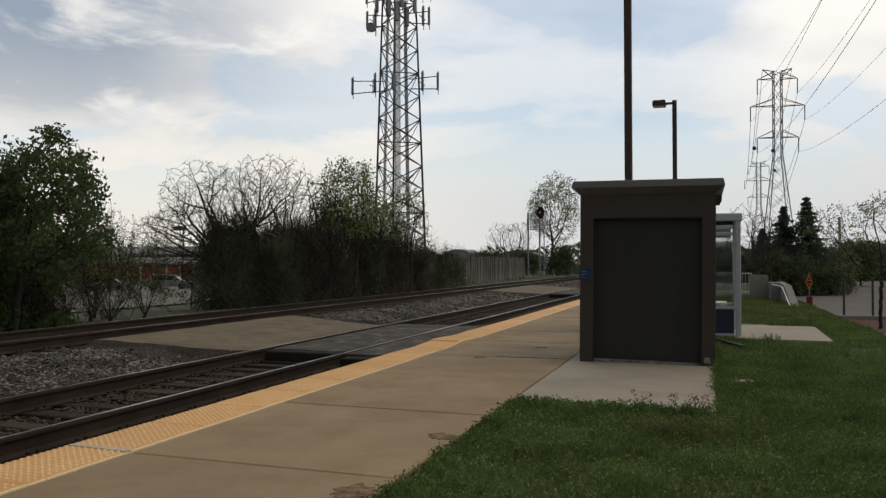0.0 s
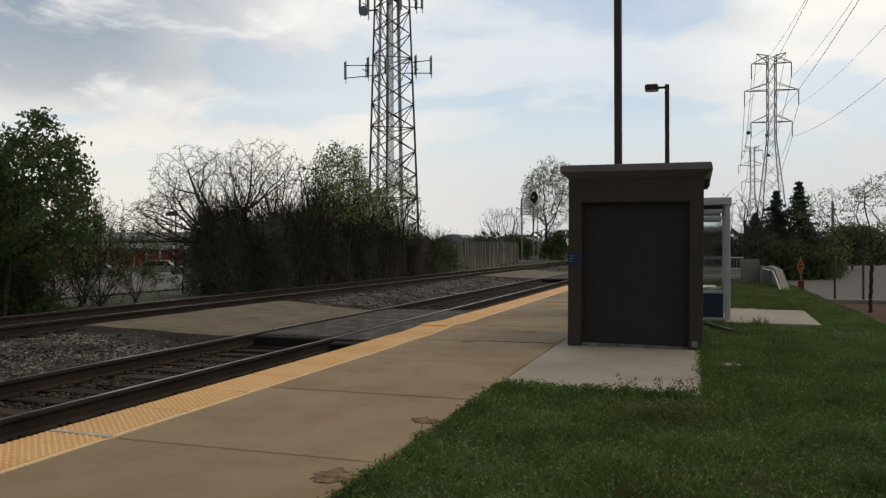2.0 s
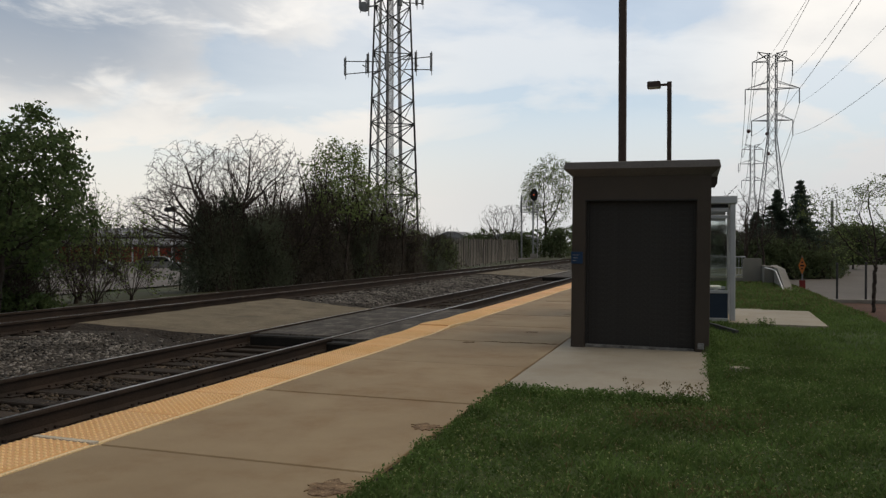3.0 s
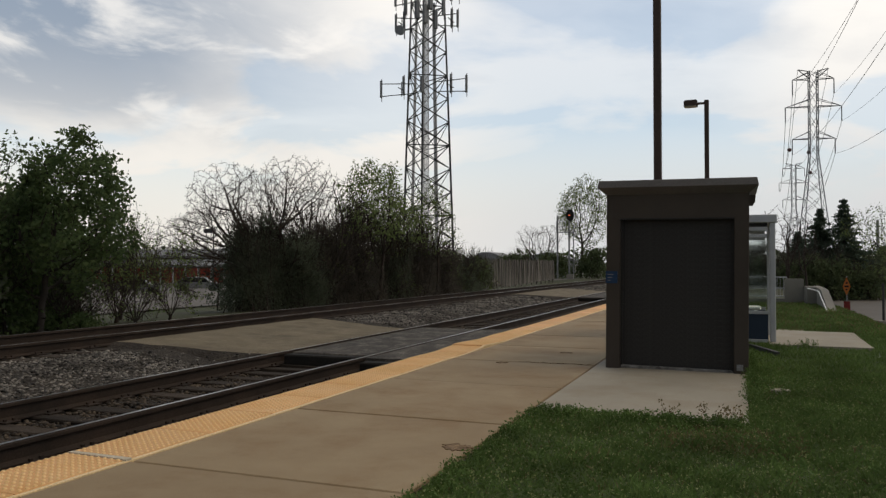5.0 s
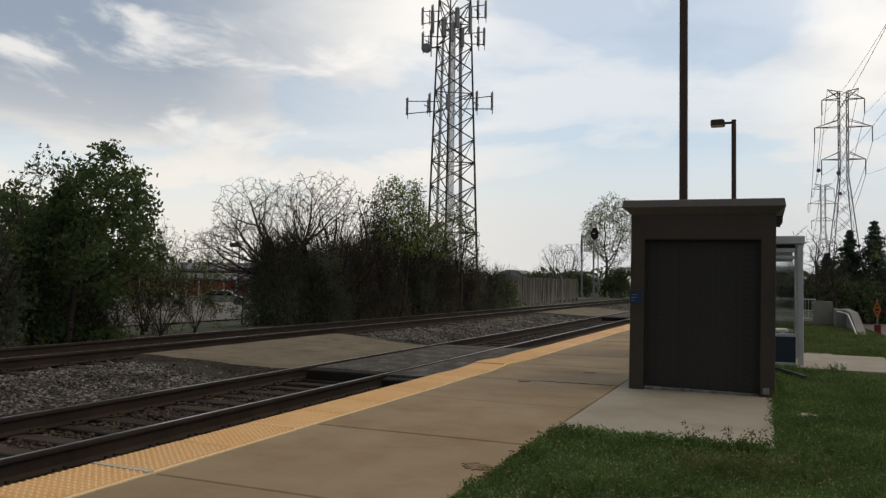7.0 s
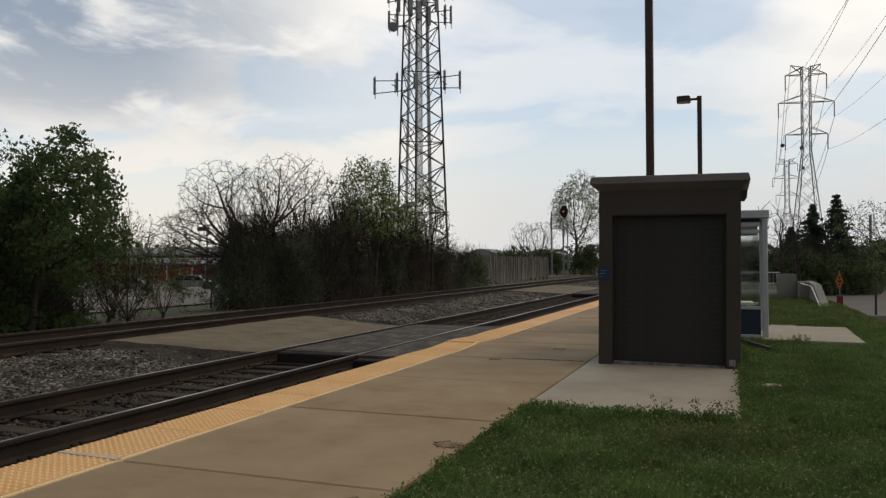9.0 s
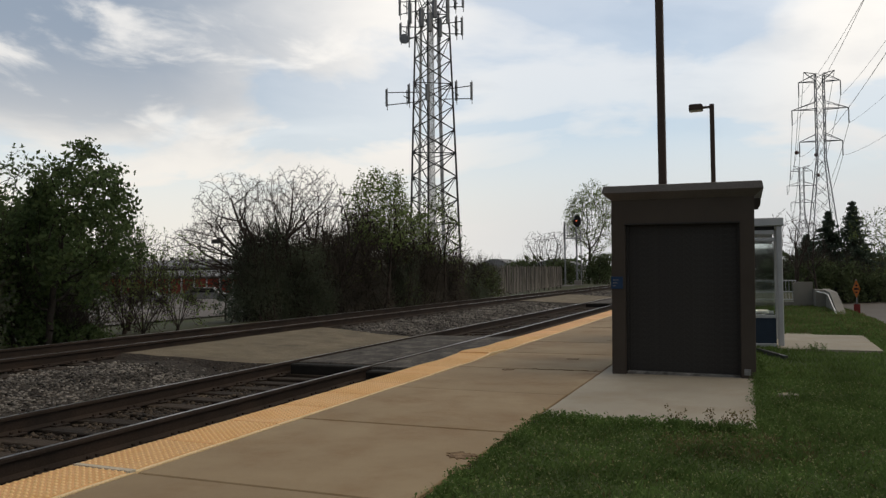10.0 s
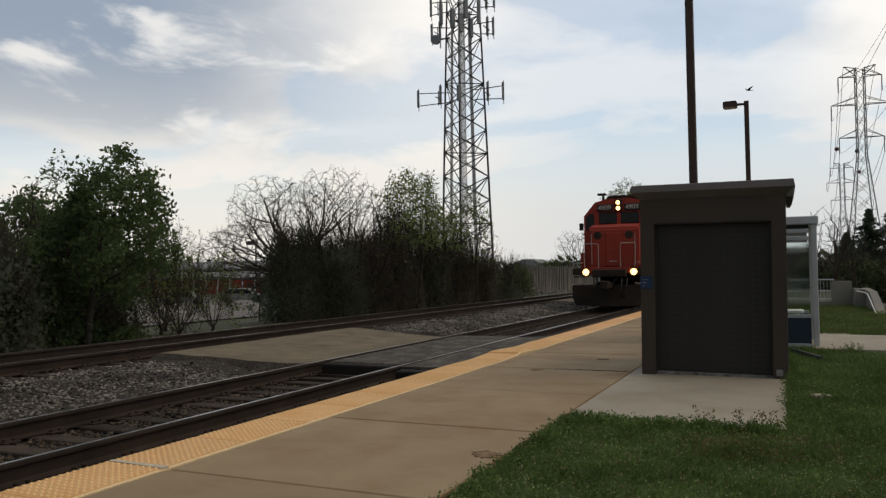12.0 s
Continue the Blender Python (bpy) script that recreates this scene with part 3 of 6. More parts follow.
def build_ballast():
    xs = [-13.7 + 0.2 * i for i in range(46)]
    ys = [-10 + 0.4 * i for i in range(150)] + [50 + 4 * i for i in range(71)]
    bed = sheet("ballast_bed", xs, ys, bed_z, "ballast")
    tagged(bed, "dark grey crushed-stone ballast under the tracks", "ballast", kind="structure")
    rng = np.random.default_rng(5)
    spots = []

    def scatter(n, x0, x1, y0, y1, size):
        for x, y in zip(rng.uniform(x0, x1, n), rng.uniform(y0, y1, n)):
            if -10.4 < x < -7.1 and (10.0 < y < 17.6 or 35.0 < y < 45.2):
                continue
            if -7.4 < x < -4.7 and (11.2 < y < 16.6 or 35.0 < y < 45.2):
                continue
            heap = 0.045 * max(0.0, noise.noise((x * 2.4, y * 1.3, 4))) if x > -7.0 else 0.0
            spots.append((x, y, bed_z(x, y) + size * 0.2 + heap, size * rng.uniform(0.6, 1.5)))

    scatter(19000, -9.9, -7.1, 4, 18, 0.0185)
    scatter(12000, -9.9, -7.1, 17, 34, 0.025)
    scatter(5500, -9.9, -7.1, 32, 70, 0.042)
    scatter(9000, -6.85, -4.75, 2.5, 12, 0.023)
    scatter(2500, -6.8, -4.75, 16, 36, 0.03)
    scatter(2500, -13.4, -9.9, 6, 40, 0.035)
    # a few stones kicked on to the asphalt infill
    for x, y in zip(rng.uniform(-9.6, -7.3, 500), rng.uniform(9.8, 17.8, 500)):
        if (9.6 < y < 10.9 or y > 16.6) and rng.random() < 0.8:
            spots.append((x, y, max(bed_z(x, y), -0.04 - 0.12 * rng.random()) + 0.03, 0.026 * rng.uniform(0.5, 1.2)))
    S = np.array(spots)
    octa = np.array([(1, 0, 0), (-1, 0, 0), (0, 1, 0), (0, -1, 0), (0, 0, 1), (0, 0, -1)], float)
    eight = np.array([(0, 2, 4), (2, 1, 4), (1, 3, 4), (3, 0, 4), (2, 0, 5), (1, 2, 5), (3, 1, 5), (0, 3, 5)])
    for inner in (False, True):
        T = S[(S[:, 0] > -7.0) == inner]
        n = len(T)
        # each stone is turned and chipped in its own way
        turn, _ = np.linalg.qr(rng.normal(0, 1, (n, 3, 3)))
        shape = np.einsum("vi,nij->nvj", octa, turn) * rng.uniform(0.7, 1.5, (n, 6, 1)) * T[:, 3][:, None, None] * np.stack([rng.uniform(0.8, 1.4, n), rng.uniform(0.8, 1.4, n), rng.uniform(0.5, 0.9, n)], 1)[:, None, :]
        verts = (shape + T[:, None, :3]).reshape(-1, 3)
        faces = (eight[None] + 6 * np.arange(n)[:, None, None]).reshape(-1, 3)
        st = from_arrays("ballast_stones", verts, faces, "stone_dirty" if inner else "stone")
        tagged(st, "brake-dust brown ballast stones between the rails" if inner else "loose angular grey ballast stones between the tracks", "ballast", kind="stuff")


build_ballast()


def build_crossings():
    for y0, y1 in ((11.15, 16.6), (35.2, 45.2)):
        crossing = empty("track_crossing", pose(0, 0, 0), "cracked asphalt crossing laid flush with the rails", "crossing", kind="structure")
        bm = bmesh.new()
        box(bm, RAIL_B + 0.11, RAIL_A - 0.11, y0, y1, -0.24, -0.012, 0.015)
        part("inner_panel", bm, "asphalt", crossing)
        bm = bmesh.new()
        prism(bm, [(RAIL_A + 0.05, y0 - 0.35), (-4.64, y0 - 0.25), (-4.64, y1 + 0.3), (RAIL_A + 0.05, y1 - 0.2)], "z", -0.24, -0.008)
        part("outer_panel", bm, "asphalt", crossing)
        # sloping infill up to the far track
        rng = random.Random(int(y0))
        bm = bmesh.new()
        grid = []
        for j in range(15):
            row = []
            for i in range(9):
                u, v = i / 8, j / 14
                x = RAIL_B - 0.06 + (RAIL_C + 0.14 - RAIL_B + 0.06) * u
                ya, yb = y0 - 0.75 - 0.42 * u, y1 + 0.0 + 1.0 * u
                y = ya + (yb - ya) * v + rng.uniform(-0.05, 0.05)
                z = -0.02 + (FAR_Z - 0.10) * smoothstep(0, 1, u) + 0.012 * noise.noise((x * 2, y * 2, 5))
                edge = min(v, 1 - v) * 14
                if edge < 1:
                    z -= 0.26 * (1 - edge)
                    y += -0.10 * (1 - edge) if v < 0.5 else -0.1 * (1 - edge)
                row.append(bm.verts.new((x, y, z)))
            grid.append(row)
        flank = bmesh.new()
        for i in range(8):
            flank.faces.new([flank.verts.new(v.co) for v in (grid[0][i + 1], grid[0][i], grid[1][i], grid[1][i + 1])])
        bmesh.ops.recalc_face_normals(flank, faces=flank.faces[:])
        part("shoulder", flank, "ballast", crossing, "dark dirty broken edge of the asphalt")
        for j in range(1, 14):
            for i in range(8):
                bm.faces.new((grid[j][i + 1], grid[j][i], grid[j + 1][i], grid[j + 1][i + 1]))
        bmesh.ops.recalc_face_normals(bm, faces=bm.faces[:])
        part("infill", bm, "asphalt_tan", crossing, "tan weathered asphalt between the tracks")
        # black boxes added for the deep shade where the asphalt panels end
        bm = bmesh.new()
        box(bm, RAIL_B + 0.09, RAIL_A - 0.09, y0 - 0.22, y0 - 0.004, -0.36, -0.03, 0.02)
        part("end_shade_block", bm, "end_shade", crossing, "black box standing in for shade at the crossing's end")
        bm = bmesh.new()
        box(bm, RAIL_A + 0.09, -4.66, y0 - 0.62, y0 - 0.36, -0.36, -0.04, 0.02)
        part("end_shade_block", bm, "end_shade", crossing, "black box standing in for shade at the crossing's end")


build_crossings()


# ---- shed and shelter ----
def build_shed():
    shed = empty("equipment_shed", pose(-1.715, 10.97, -0.01, 0, 0.6, 0.3), "small dark brown platform shed with a roll-up door", "shed")
    w, d, h = 1.82, 1.95, 2.42
    dx0, dx1, dh = 0.185, 1.64, 2.045
    bm = bmesh.new()
    box(bm, 0, dx0, 0, 0.15, 0, dh + 0.01, 0.008)
    part("jamb", bm, "brown", shed)
    bm = bmesh.new()
    box(bm, dx1, w, 0, 0.15, 0, dh + 0.01, 0.008)
    part("jamb", bm, "brown", shed)
    bm = bmesh.new()
    box(bm, 0.0, w, 0.0, 0.15, dh, h)
    part("lintel", bm, "brown", shed)
    for x0, x1 in ((0.002, 0.12), (w - 0.12, w - 0.002)):
        bm = bmesh.new()
        box(bm, x0, x1, 0.15, d, 0, h)
        part("side_wall", bm, "brown", shed)
    bm = bmesh.new()
    box(bm, 0.12, w - 0.12, d - 0.12, d - 0.002, 0, h)
    part("back_wall", bm, "brown", shed)
    # roll-up door: many narrow curved slats
    door = empty("roll_up_door")
    door.parent = shed
    first = None
    step = 0.0755
    for i in range(27):
        if first is None:
            bm = bmesh.new()
            prism(bm, [(0.1106, 0.0), (0.1100, 0.006), (0.1096, 0.038), (0.1100, 0.070), (0.1106, 0.0745), (0.13, 0.0745), (0.13, 0.0)], "x", dx0 + 0.004, dx1 - 0.004)
            first = part("slat", bm, "door", door)
            ob = first
        else:
            ob = new("slat", first.data)
            ob.parent = door
        ob.matrix_basis = pose(0, 0, 0.04 + step * i * 0.985)
    bm = bmesh.new()
    box(bm, dx0 + 0.01, dx1 - 0.01, 0.055, 0.135, 0.016, 0.058, 0.006)
    part("bottom_bar", bm, "worn_bar", door, "worn grey metal bottom bar")
    for x0, x1 in ((dx0 - 0.002, dx0 + 0.03), (dx1 - 0.03, dx1 + 0.002)):
        bm = bmesh.new()
        box(bm, x0, x1, 0.07, 0.11, 0.0, dh, 0.004)
        part("door_guide", bm, "door", shed)
    bm = bmesh.new()
    box(bm, dx0 - 0.01, dx1 + 0.01, -0.006, 0.05, dh - 0.012, dh + 0.012, 0.004)
    part("door_head_trim", bm, "door", shed)
    # coping with an outward flare and an upright fascia
    bm = bmesh.new()
    rings = []
    for out, z in ((0.005, 2.375), (0.105, 2.462), (0.112, 2.47), (0.095, 2.555), (0.085, 2.565), (-0.3, 2.60)):
        rings.append([bm.verts.new(p) for p in ((-out, -out, z), (w + out, -out, z), (w + out, d + out, z), (-out, d + out, z))])
    for a, b in zip(rings, rings[1:]):
        for i in range(4):
            bm.faces.new((a[i], a[(i + 1) % 4], b[(i + 1) % 4], b[i]))
    bm.faces.new(rings[-1])
    bm.faces.new(rings[0][::-1])
    part("coping", bm, "cap", shed, "lighter bronze metal coping")
    # small blue sign with three lines of writing too small to read
    bm = bmesh.new()
    box(bm, -0.006, 0.152, -0.014, -0.003, 1.17, 1.335, 0.003)
    plate = part("sign", bm, "blue", shed, "small blue notice plate")
    for k, (a, b) in enumerate(((0.02, 0.095), (0.02, 0.085), (0.02, 0.06))):
        bm = bmesh.new()
        box(bm, a, b, -0.018, -0.0145, 1.285 - 0.04 * k, 1.294 - 0.04 * k)
        part("writing_bar", bm, "galv", plate)
    bm = bmesh.new()
    box(bm, 1.675, 1.755, -0.012, -0.002, 0.07, 0.15, 0.004)
    box(bm, 1.69, 1.74, -0.02, -0.012, 0.10, 0.125, 0.003)
    part("cover_plate", bm, "galv", shed, "small grey cover plate low on the jamb")
    bm = bmesh.new()
    prism(bm, [(w + 0.005, 2.375), (w + 0.085, 2.375), (w + 0.08, 2.29), (w + 0.05, 2.24), (w + 0.005, 2.24)], "y", 0.35, 0.55)
    part("rainwater_head", bm, "brown", shed)
    bm = bmesh.new()
    p = [(0.16, 14.75), (0.56, 13.55)]
    d1 = Vector((p[1][0] - p[0][0], p[1][1] - p[0][1], 0)).normalized()
    s = Vector((-d1.y, d1.x, 0)) * 0.028
    a, b = Vector((*p[0], 0)), Vector((*p[1], 0))
    prism(bm, [((a + s).x, (a + s).y), ((a - s).x, (a - s).y), ((b - s).x, (b - s).y), ((b + s).x, (b + s).y)], "z", -0.02, 0.045)
    tagged(part("drain_pipe", bm, "dark_steel"), "dark metal downspout extension lying in the grass", "drain pipe")


build_shed()


def build_shelter():
    sh = empty("platform_shelter", pose(0, 0, 0.0), "grey aluminium waiting shelter with glass walls and navy panels", "shelter")
    x0, x1, y0, y1 = -3.0 + 1.2, 0.615, 15.5, 17.1
    for x in (x0, x1 - 0.10):
        for y in (y0, y1 - 0.10):
            bm = bmesh.new()
            box(bm, x, x + 0.10, y, y + 0.10, 0, 2.2, 0.012)
            part("post", bm, "aluminium", sh)
    bm = bmesh.new()
    box(bm, x0 - 0.03, x1 + 0.03, y0 - 0.04, y1 + 0.05, 2.19, 2.34, 0.015)
    part("roof", bm, "aluminium", sh)
    for y in (y0 + 0.03, y1 - 0.10):
        bm = bmesh.new()
        box(bm, x0 + 0.13, x1 - 0.13, y, y + 0.07, 2.04, 2.12, 0.008)
        part("beam", bm, "aluminium", sh)
        bm = bmesh.new()
        box(bm, x0 + 0.13, x1 - 0.13, y + 0.01, y + 0.06, 2.12, 2.19)
        part("fascia", bm, "black", sh)
        bm = bmesh.new()
        box(bm, x0 + 0.13, x1 - 0.13, y + 0.02, y + 0.05, 0.06, 0.52, 0.004)
        part("lower_panel", bm, "navy", sh)
        for z0, z1 in ((0.52, 0.58), (0.0, 0.06)):
            bm = bmesh.new()
            box(bm, x0 + 0.13, x1 - 0.13, y, y + 0.07, z0, z1, 0.006)
            part("sill", bm, "aluminium", sh)
        bm = bmesh.new()
        box(bm, x0 + 0.13, x1 - 0.13, y + 0.03, y + 0.038, 0.58, 1.93)
        g = part("pane", bm, "etched", sh, "scratched hazy glass pane")
        g.visible_shadow = False
        bm = bmesh.new()
        box(bm, x0 + 0.13, x1 - 0.13, y + 0.015, y + 0.055, 1.92, 1.98, 0.004)
        part("head_rail", bm, "aluminium", sh)
    bm = bmesh.new()
    box(bm, x1 - 0.06, x1 - 0.052, y0 + 0.13, y1 - 0.13, 0.3, 2.0)
    g = part("pane", bm, "glass", sh)
    g.visible_shadow = False
    bm = bmesh.new()
    box(bm, -0.4, 0.38, 16.2, 16.7, 0.56, 0.62, 0.015)
    for x in (-0.3, 0.26):
        box(bm, x, x + 0.06, 16.3, 16.6, 0.0, 0.56, 0.01)
    tagged(part("bench", bm, "white"), "white bench inside the shelter", "bench")


build_shelter()


# ---- poles and towers ----
def light_pole(x, y, h, half, k, label):
    p = empty("street_lamp", pose(x, y, 0), label, "street lamp", "brown lamp poles")
    bm = bmesh.new()
    box(bm, -half, half, -half, half, 0, h, 0.012)
    part("pole", bm, "pole", p)
    bm = bmesh.new()
    box(bm, -0.16, 0.16, -0.16, 0.16, 0, 0.06, 0.01)
    part("base_plate", bm, "pole", p)
    bm = bmesh.new()
    box(bm, -0.28 * k, -half, -0.03, 0.03, h - 0.12 * k, h - 0.05 * k, 0.005)
    part("arm", bm, "pole", p)
    bm = bmesh.new()
    prism(bm, [(u * k, h + v * k) for u, v in ((-0.66, -0.16), (-0.66, -0.02), (-0.62, 0.01), (-0.3, 0.01), (-0.26, -0.03), (-0.26, -0.16))], "y", -0.19 * k, 0.19 * k)
    head = part("lamp_head", bm, "pole", p)
    bm = bmesh.new()
    box(bm, -0.62 * k, -0.3 * k, -0.15 * k, 0.15 * k, h - 0.18 * k, h - 0.158 * k)
    part("lens", bm, "white", head)


light_pole(-1.32, 14.2, 7.6, 0.066, 1.0, "tall brown square steel lamp pole behind the shed")
light_pole(-1.205, 33.0, 8.12, 0.088, 1.32, "brown steel lamp pole with a flat box lamp")


def build_tower():
    cx, cy, turn = -29.57, 72.0, 24.0
    tower = empty("radio_tower", pose(cx, cy, -0.6, 0, 0, turn), "galvanised three-legged lattice phone tower with panel antennas", "tower")
    top = 33.0

    def r(z):
        return 3.06 - (z / 30.0) * 1.17

    def leg(k, z):
        a = radians(90 + 120 * k + 8)
        return Vector((r(z) * math.cos(a), r(z) * math.sin(a), z))

    for k in range(3):
        bm = bmesh.new()
        bar(bm, leg(k, 0), leg(k, top), 0.12, 0.085, 8)
        part("leg", bm, "dark_steel", tower)
    levels = [0]
    while levels[-1] < top - 2.4:
        levels.append(levels[-1] + 2.35)
    for k in range(3):
        bm = bmesh.new()
        n = (k + 1) % 3
        for z0, z1 in zip(levels, levels[1:]):
            bar(bm, leg(k, z0), leg(n, z1), 0.055, 0.055, 5)
            bar(bm, leg(n, z0), leg(k, z1), 0.055, 0.055, 5)
        for z0 in levels[::3]:
            bar(bm, leg(k, z0), leg(n, z0), 0.055, 0.055, 5)
        for z0, z1 in zip(levels[::2], levels[1::2]):
            bar(bm, leg(k, z0).lerp(leg(n, z0), 0.5), leg(k, z1), 0.035, 0.035, 4)
            bar(bm, leg(k, z0).lerp(leg(n, z0), 0.5), leg(n, z1), 0.035, 0.035, 4)
        part("bracing", bm, "dark_steel", tower)["kind"] = "stuff"
    for k, off, wide in ((0, 0.55, 0.45), (1, 0.45, 0.40), (2, 0.5, 0.35)):
        bm = bmesh.new()
        n = (k + 1) % 3
        q0, q1 = leg(k, 0).lerp(leg(n, 0), off), leg(k, 29).lerp(leg(n, 29), off)
        side = (leg(n, 0) - leg(k, 0)).normalized()
        for i in range(7):
            s = side * (i - 3) * wide / 4
            bar(bm, q0 + s, q1 + s * 0.8, 0.032, 0.032, 5)
        part("cable_run", bm, "cable", tower, "pale bundle of antenna cables")["kind"] = "stuff"
    # ladder
    bm = bmesh.new()
    for s in (-0.2, 0.2):
        bar(bm, (s, 0.4, 0), (s, 0.4, 30), 0.035, 0.035, 5)
    for i in range(75):
        bar(bm, (-0.2, 0.4, 0.4 * i), (0.2, 0.4, 0.4 * i), 0.018, 0.018, 4)
    part("ladder", bm, "dark_steel", tower)
    back = pose(0, 0, 0, 0, 0, -turn)

    def at(x, y, z):
        v = back @ Vector((x, y, z))
        return v

    def antenna(x, y, z0, z1, wide=0.16):
        bm = bmesh.new()
        bar(bm, at(x, y, z0 - 0.4), at(x, y, z1 + 0.2), 0.04, 0.04, 6)
        bar(bm, at(x, y - 0.14, z0), at(x, y - 0.14, z1), wide, wide, 6)
        part("panel_antenna", bm, "galv", tower)

    for z, arms in ((20.2, ((-4.7, -0.6), (4.3, 0.2))), (26.9, ((-3.1, -0.5), (3.3, 0.4))), (29.6, ((-3.3, -0.2), (3.5, 0.2)))):
        for x, y in arms:
            bm = bmesh.new()
            s = -1 if x < 0 else 1
            for dz in (0.55, -0.75):
                bar(bm, at(s * 1.3, 0, z + dz * 0.75), at(x - s * 0.0, y, z + dz), 0.05, 0.05, 5)
            bar(bm, at(s * 2.6, y * 0.5, z + 0.65), at(s * 2.6, y * 0.5, z - 0.85), 0.05, 0.05, 5)
            bar(bm, at(s * 2.6, y * 0.5 - 0.8, z - 0.1), at(s * 2.6, y * 0.5 + 0.8, z - 0.1), 0.05, 0.05, 5)
            part("mount_arm", bm, "dark_steel", tower)
            antenna(x, y, z - 0.9, z + 0.85, 0.13)
            antenna(s * 2.45, y + 0.6, z - 0.7, z + 1.25, 0.14)
    for x, y, z0, z1, wd in ((0.2, -1.4, 19.3, 20.9, 0.22), (0.5, -1.4, 26.2, 28.0, 0.28), (-0.4, -1.3, 26.8, 28.6, 0.28), (1.0, -1.2, 27.6, 29.6, 0.25), (1.3, -0.6, 25.8, 27.6, 0.24), (-1.9, -0.8, 27.5, 29.6, 0.2), (2.2, -0.7, 27.0, 29.8, 0.2)):
        antenna(x, y, z0, z1, wd)
    bm = bmesh.new()
    c, q = at(-2.55, -0.6, 26.0), at(-2.55, -1.05, 26.0)
    bar(bm, c, q, 0.42, 0.50, 16)
    bar(bm, at(-1.6, 0, 26.3), c, 0.06, 0.06, 6)
    bar(bm, at(-2.2, -0.5, 25.2), at(-2.2, -0.5, 27.3), 0.06, 0.06, 6)
    part("dish", bm, "galv", tower, "round grey microwave dish")


build_tower()


def pylon(x, y, h, turn, label):
    p = empty("power_pylon", pose(x, y, -1.0, 0, 0, turn), label, "pylon", "lattice power pylons")
    k = h / 37.0

    def half(z):
        z = z / k
        return (0.68 if z > 22 else 0.68 + (22 - z) * 0.1) * k

    def corner(i, z):
        sx, sy = ((-1, -1), (1, -1), (1, 1), (-1, 1))[i % 4]
        return Vector((sx * half(z), sy * half(z), z))

    levels = [0, 4.5 * k, 8.5 * k, 12 * k, 15 * k, 17.6 * k, 20 * k] + [(22 + 2.35 * i) * k for i in range(7)] + [h]
    for i in range(4):
        bm = bmesh.new()
        tube(bm, [corner(i, z) for z in levels], [0.08 * k] * len(levels), 4)
        part("leg", bm, "pylon", p)
    bm = bmesh.new()
    for z0, z1 in zip(levels, levels[1:]):
        for i in range(4):
            bar(bm, corner(i, z0), corner(i + 1, z1), 0.032 * k, 0.032 * k, 4)
            bar(bm, corner(i + 1, z0), corner(i, z1), 0.032 * k, 0.032 * k, 4)
    part("bracing", bm, "pylon", p)["kind"] = "stuff"
    for z, reach, hang in ((35.6 * k, 3.4 * k, 2.7), (30.7 * k, 4.6 * k, 2.7), (25.0 * k, 3.5 * k, 2.7)):
        for s in (-1, 1):
            bm = bmesh.new()
            tip = Vector((s * reach, 0, z))
            for sy in (-1, 1):
                bar(bm, (s * half(z), sy * half(z), z), tip, 0.075 * k, 0.06 * k, 4)
                bar(bm, (s * half(z), sy * half(z), z + 1.3 * k), tip, 0.06 * k, 0.045 * k, 4)
            for q in (0.4, 0.7):
                bar(bm, (s * (half(z) + (reach - half(z)) * q), half(z) * (1 - q), z), (s * (half(z) + (reach - half(z)) * q), -half(z) * (1 - q), z), 0.05, 0.05, 4)
            part("cross_arm", bm, "pylon", p)
            bm = bmesh.new()
            bar(bm, tip, tip - Vector((0, 0, hang * k)), 0.10 * k, 0.10 * k, 6)
            part("insulator", bm, "pylon", p)
    for s in (-1, 1):
        bm = bmesh.new()
        bar(bm, (s * half(h), 0, h - 1.2 * k), (s * 2.5 * k, 0, h + 0.4 * k), 0.09 * k, 0.08 * k, 4)
        bar(bm, (s * half(h), 0, h), (s * 2.5 * k, 0, h + 0.4 * k), 0.09 * k, 0.08 * k, 4)
        part("peak", bm, "pylon", p)
    m = pose(x, y, -1.0, 0, 0, turn)
    tips = [m @ Vector((s * reach, 0, z)) for z, reach in ((32.9 * k, 3.4 * k), (28.0 * k, 4.6 * k), (22.3 * k, 3.5 * k)) for s in (-1, 1)]
    tips += [m @ Vector((s * 2.5 * k, 0, h + 0.4 * k)) for s in (-1, 1)]
    return tips


PY1 = pylon(12.3, 150, 37.0, 8, "tall grey lattice power pylon with three pairs of arms")
PY2 = pylon(16.9, 280, 36.5, 8, "distant grey lattice power pylon")


def wire(a, b, sag, r, label):
    bm = bmesh.new()
    pts = []
    n = 26
    for i in range(n + 1):
        t = i / n
        pts.append(a.lerp(b, t) - Vector((0, 0, sag * 4 * t * (1 - t))))
    tube(bm, pts, [r] * len(pts), 4)
    tagged(part("power_line", bm, "wire"), label, "power line", "conductors between pylons")


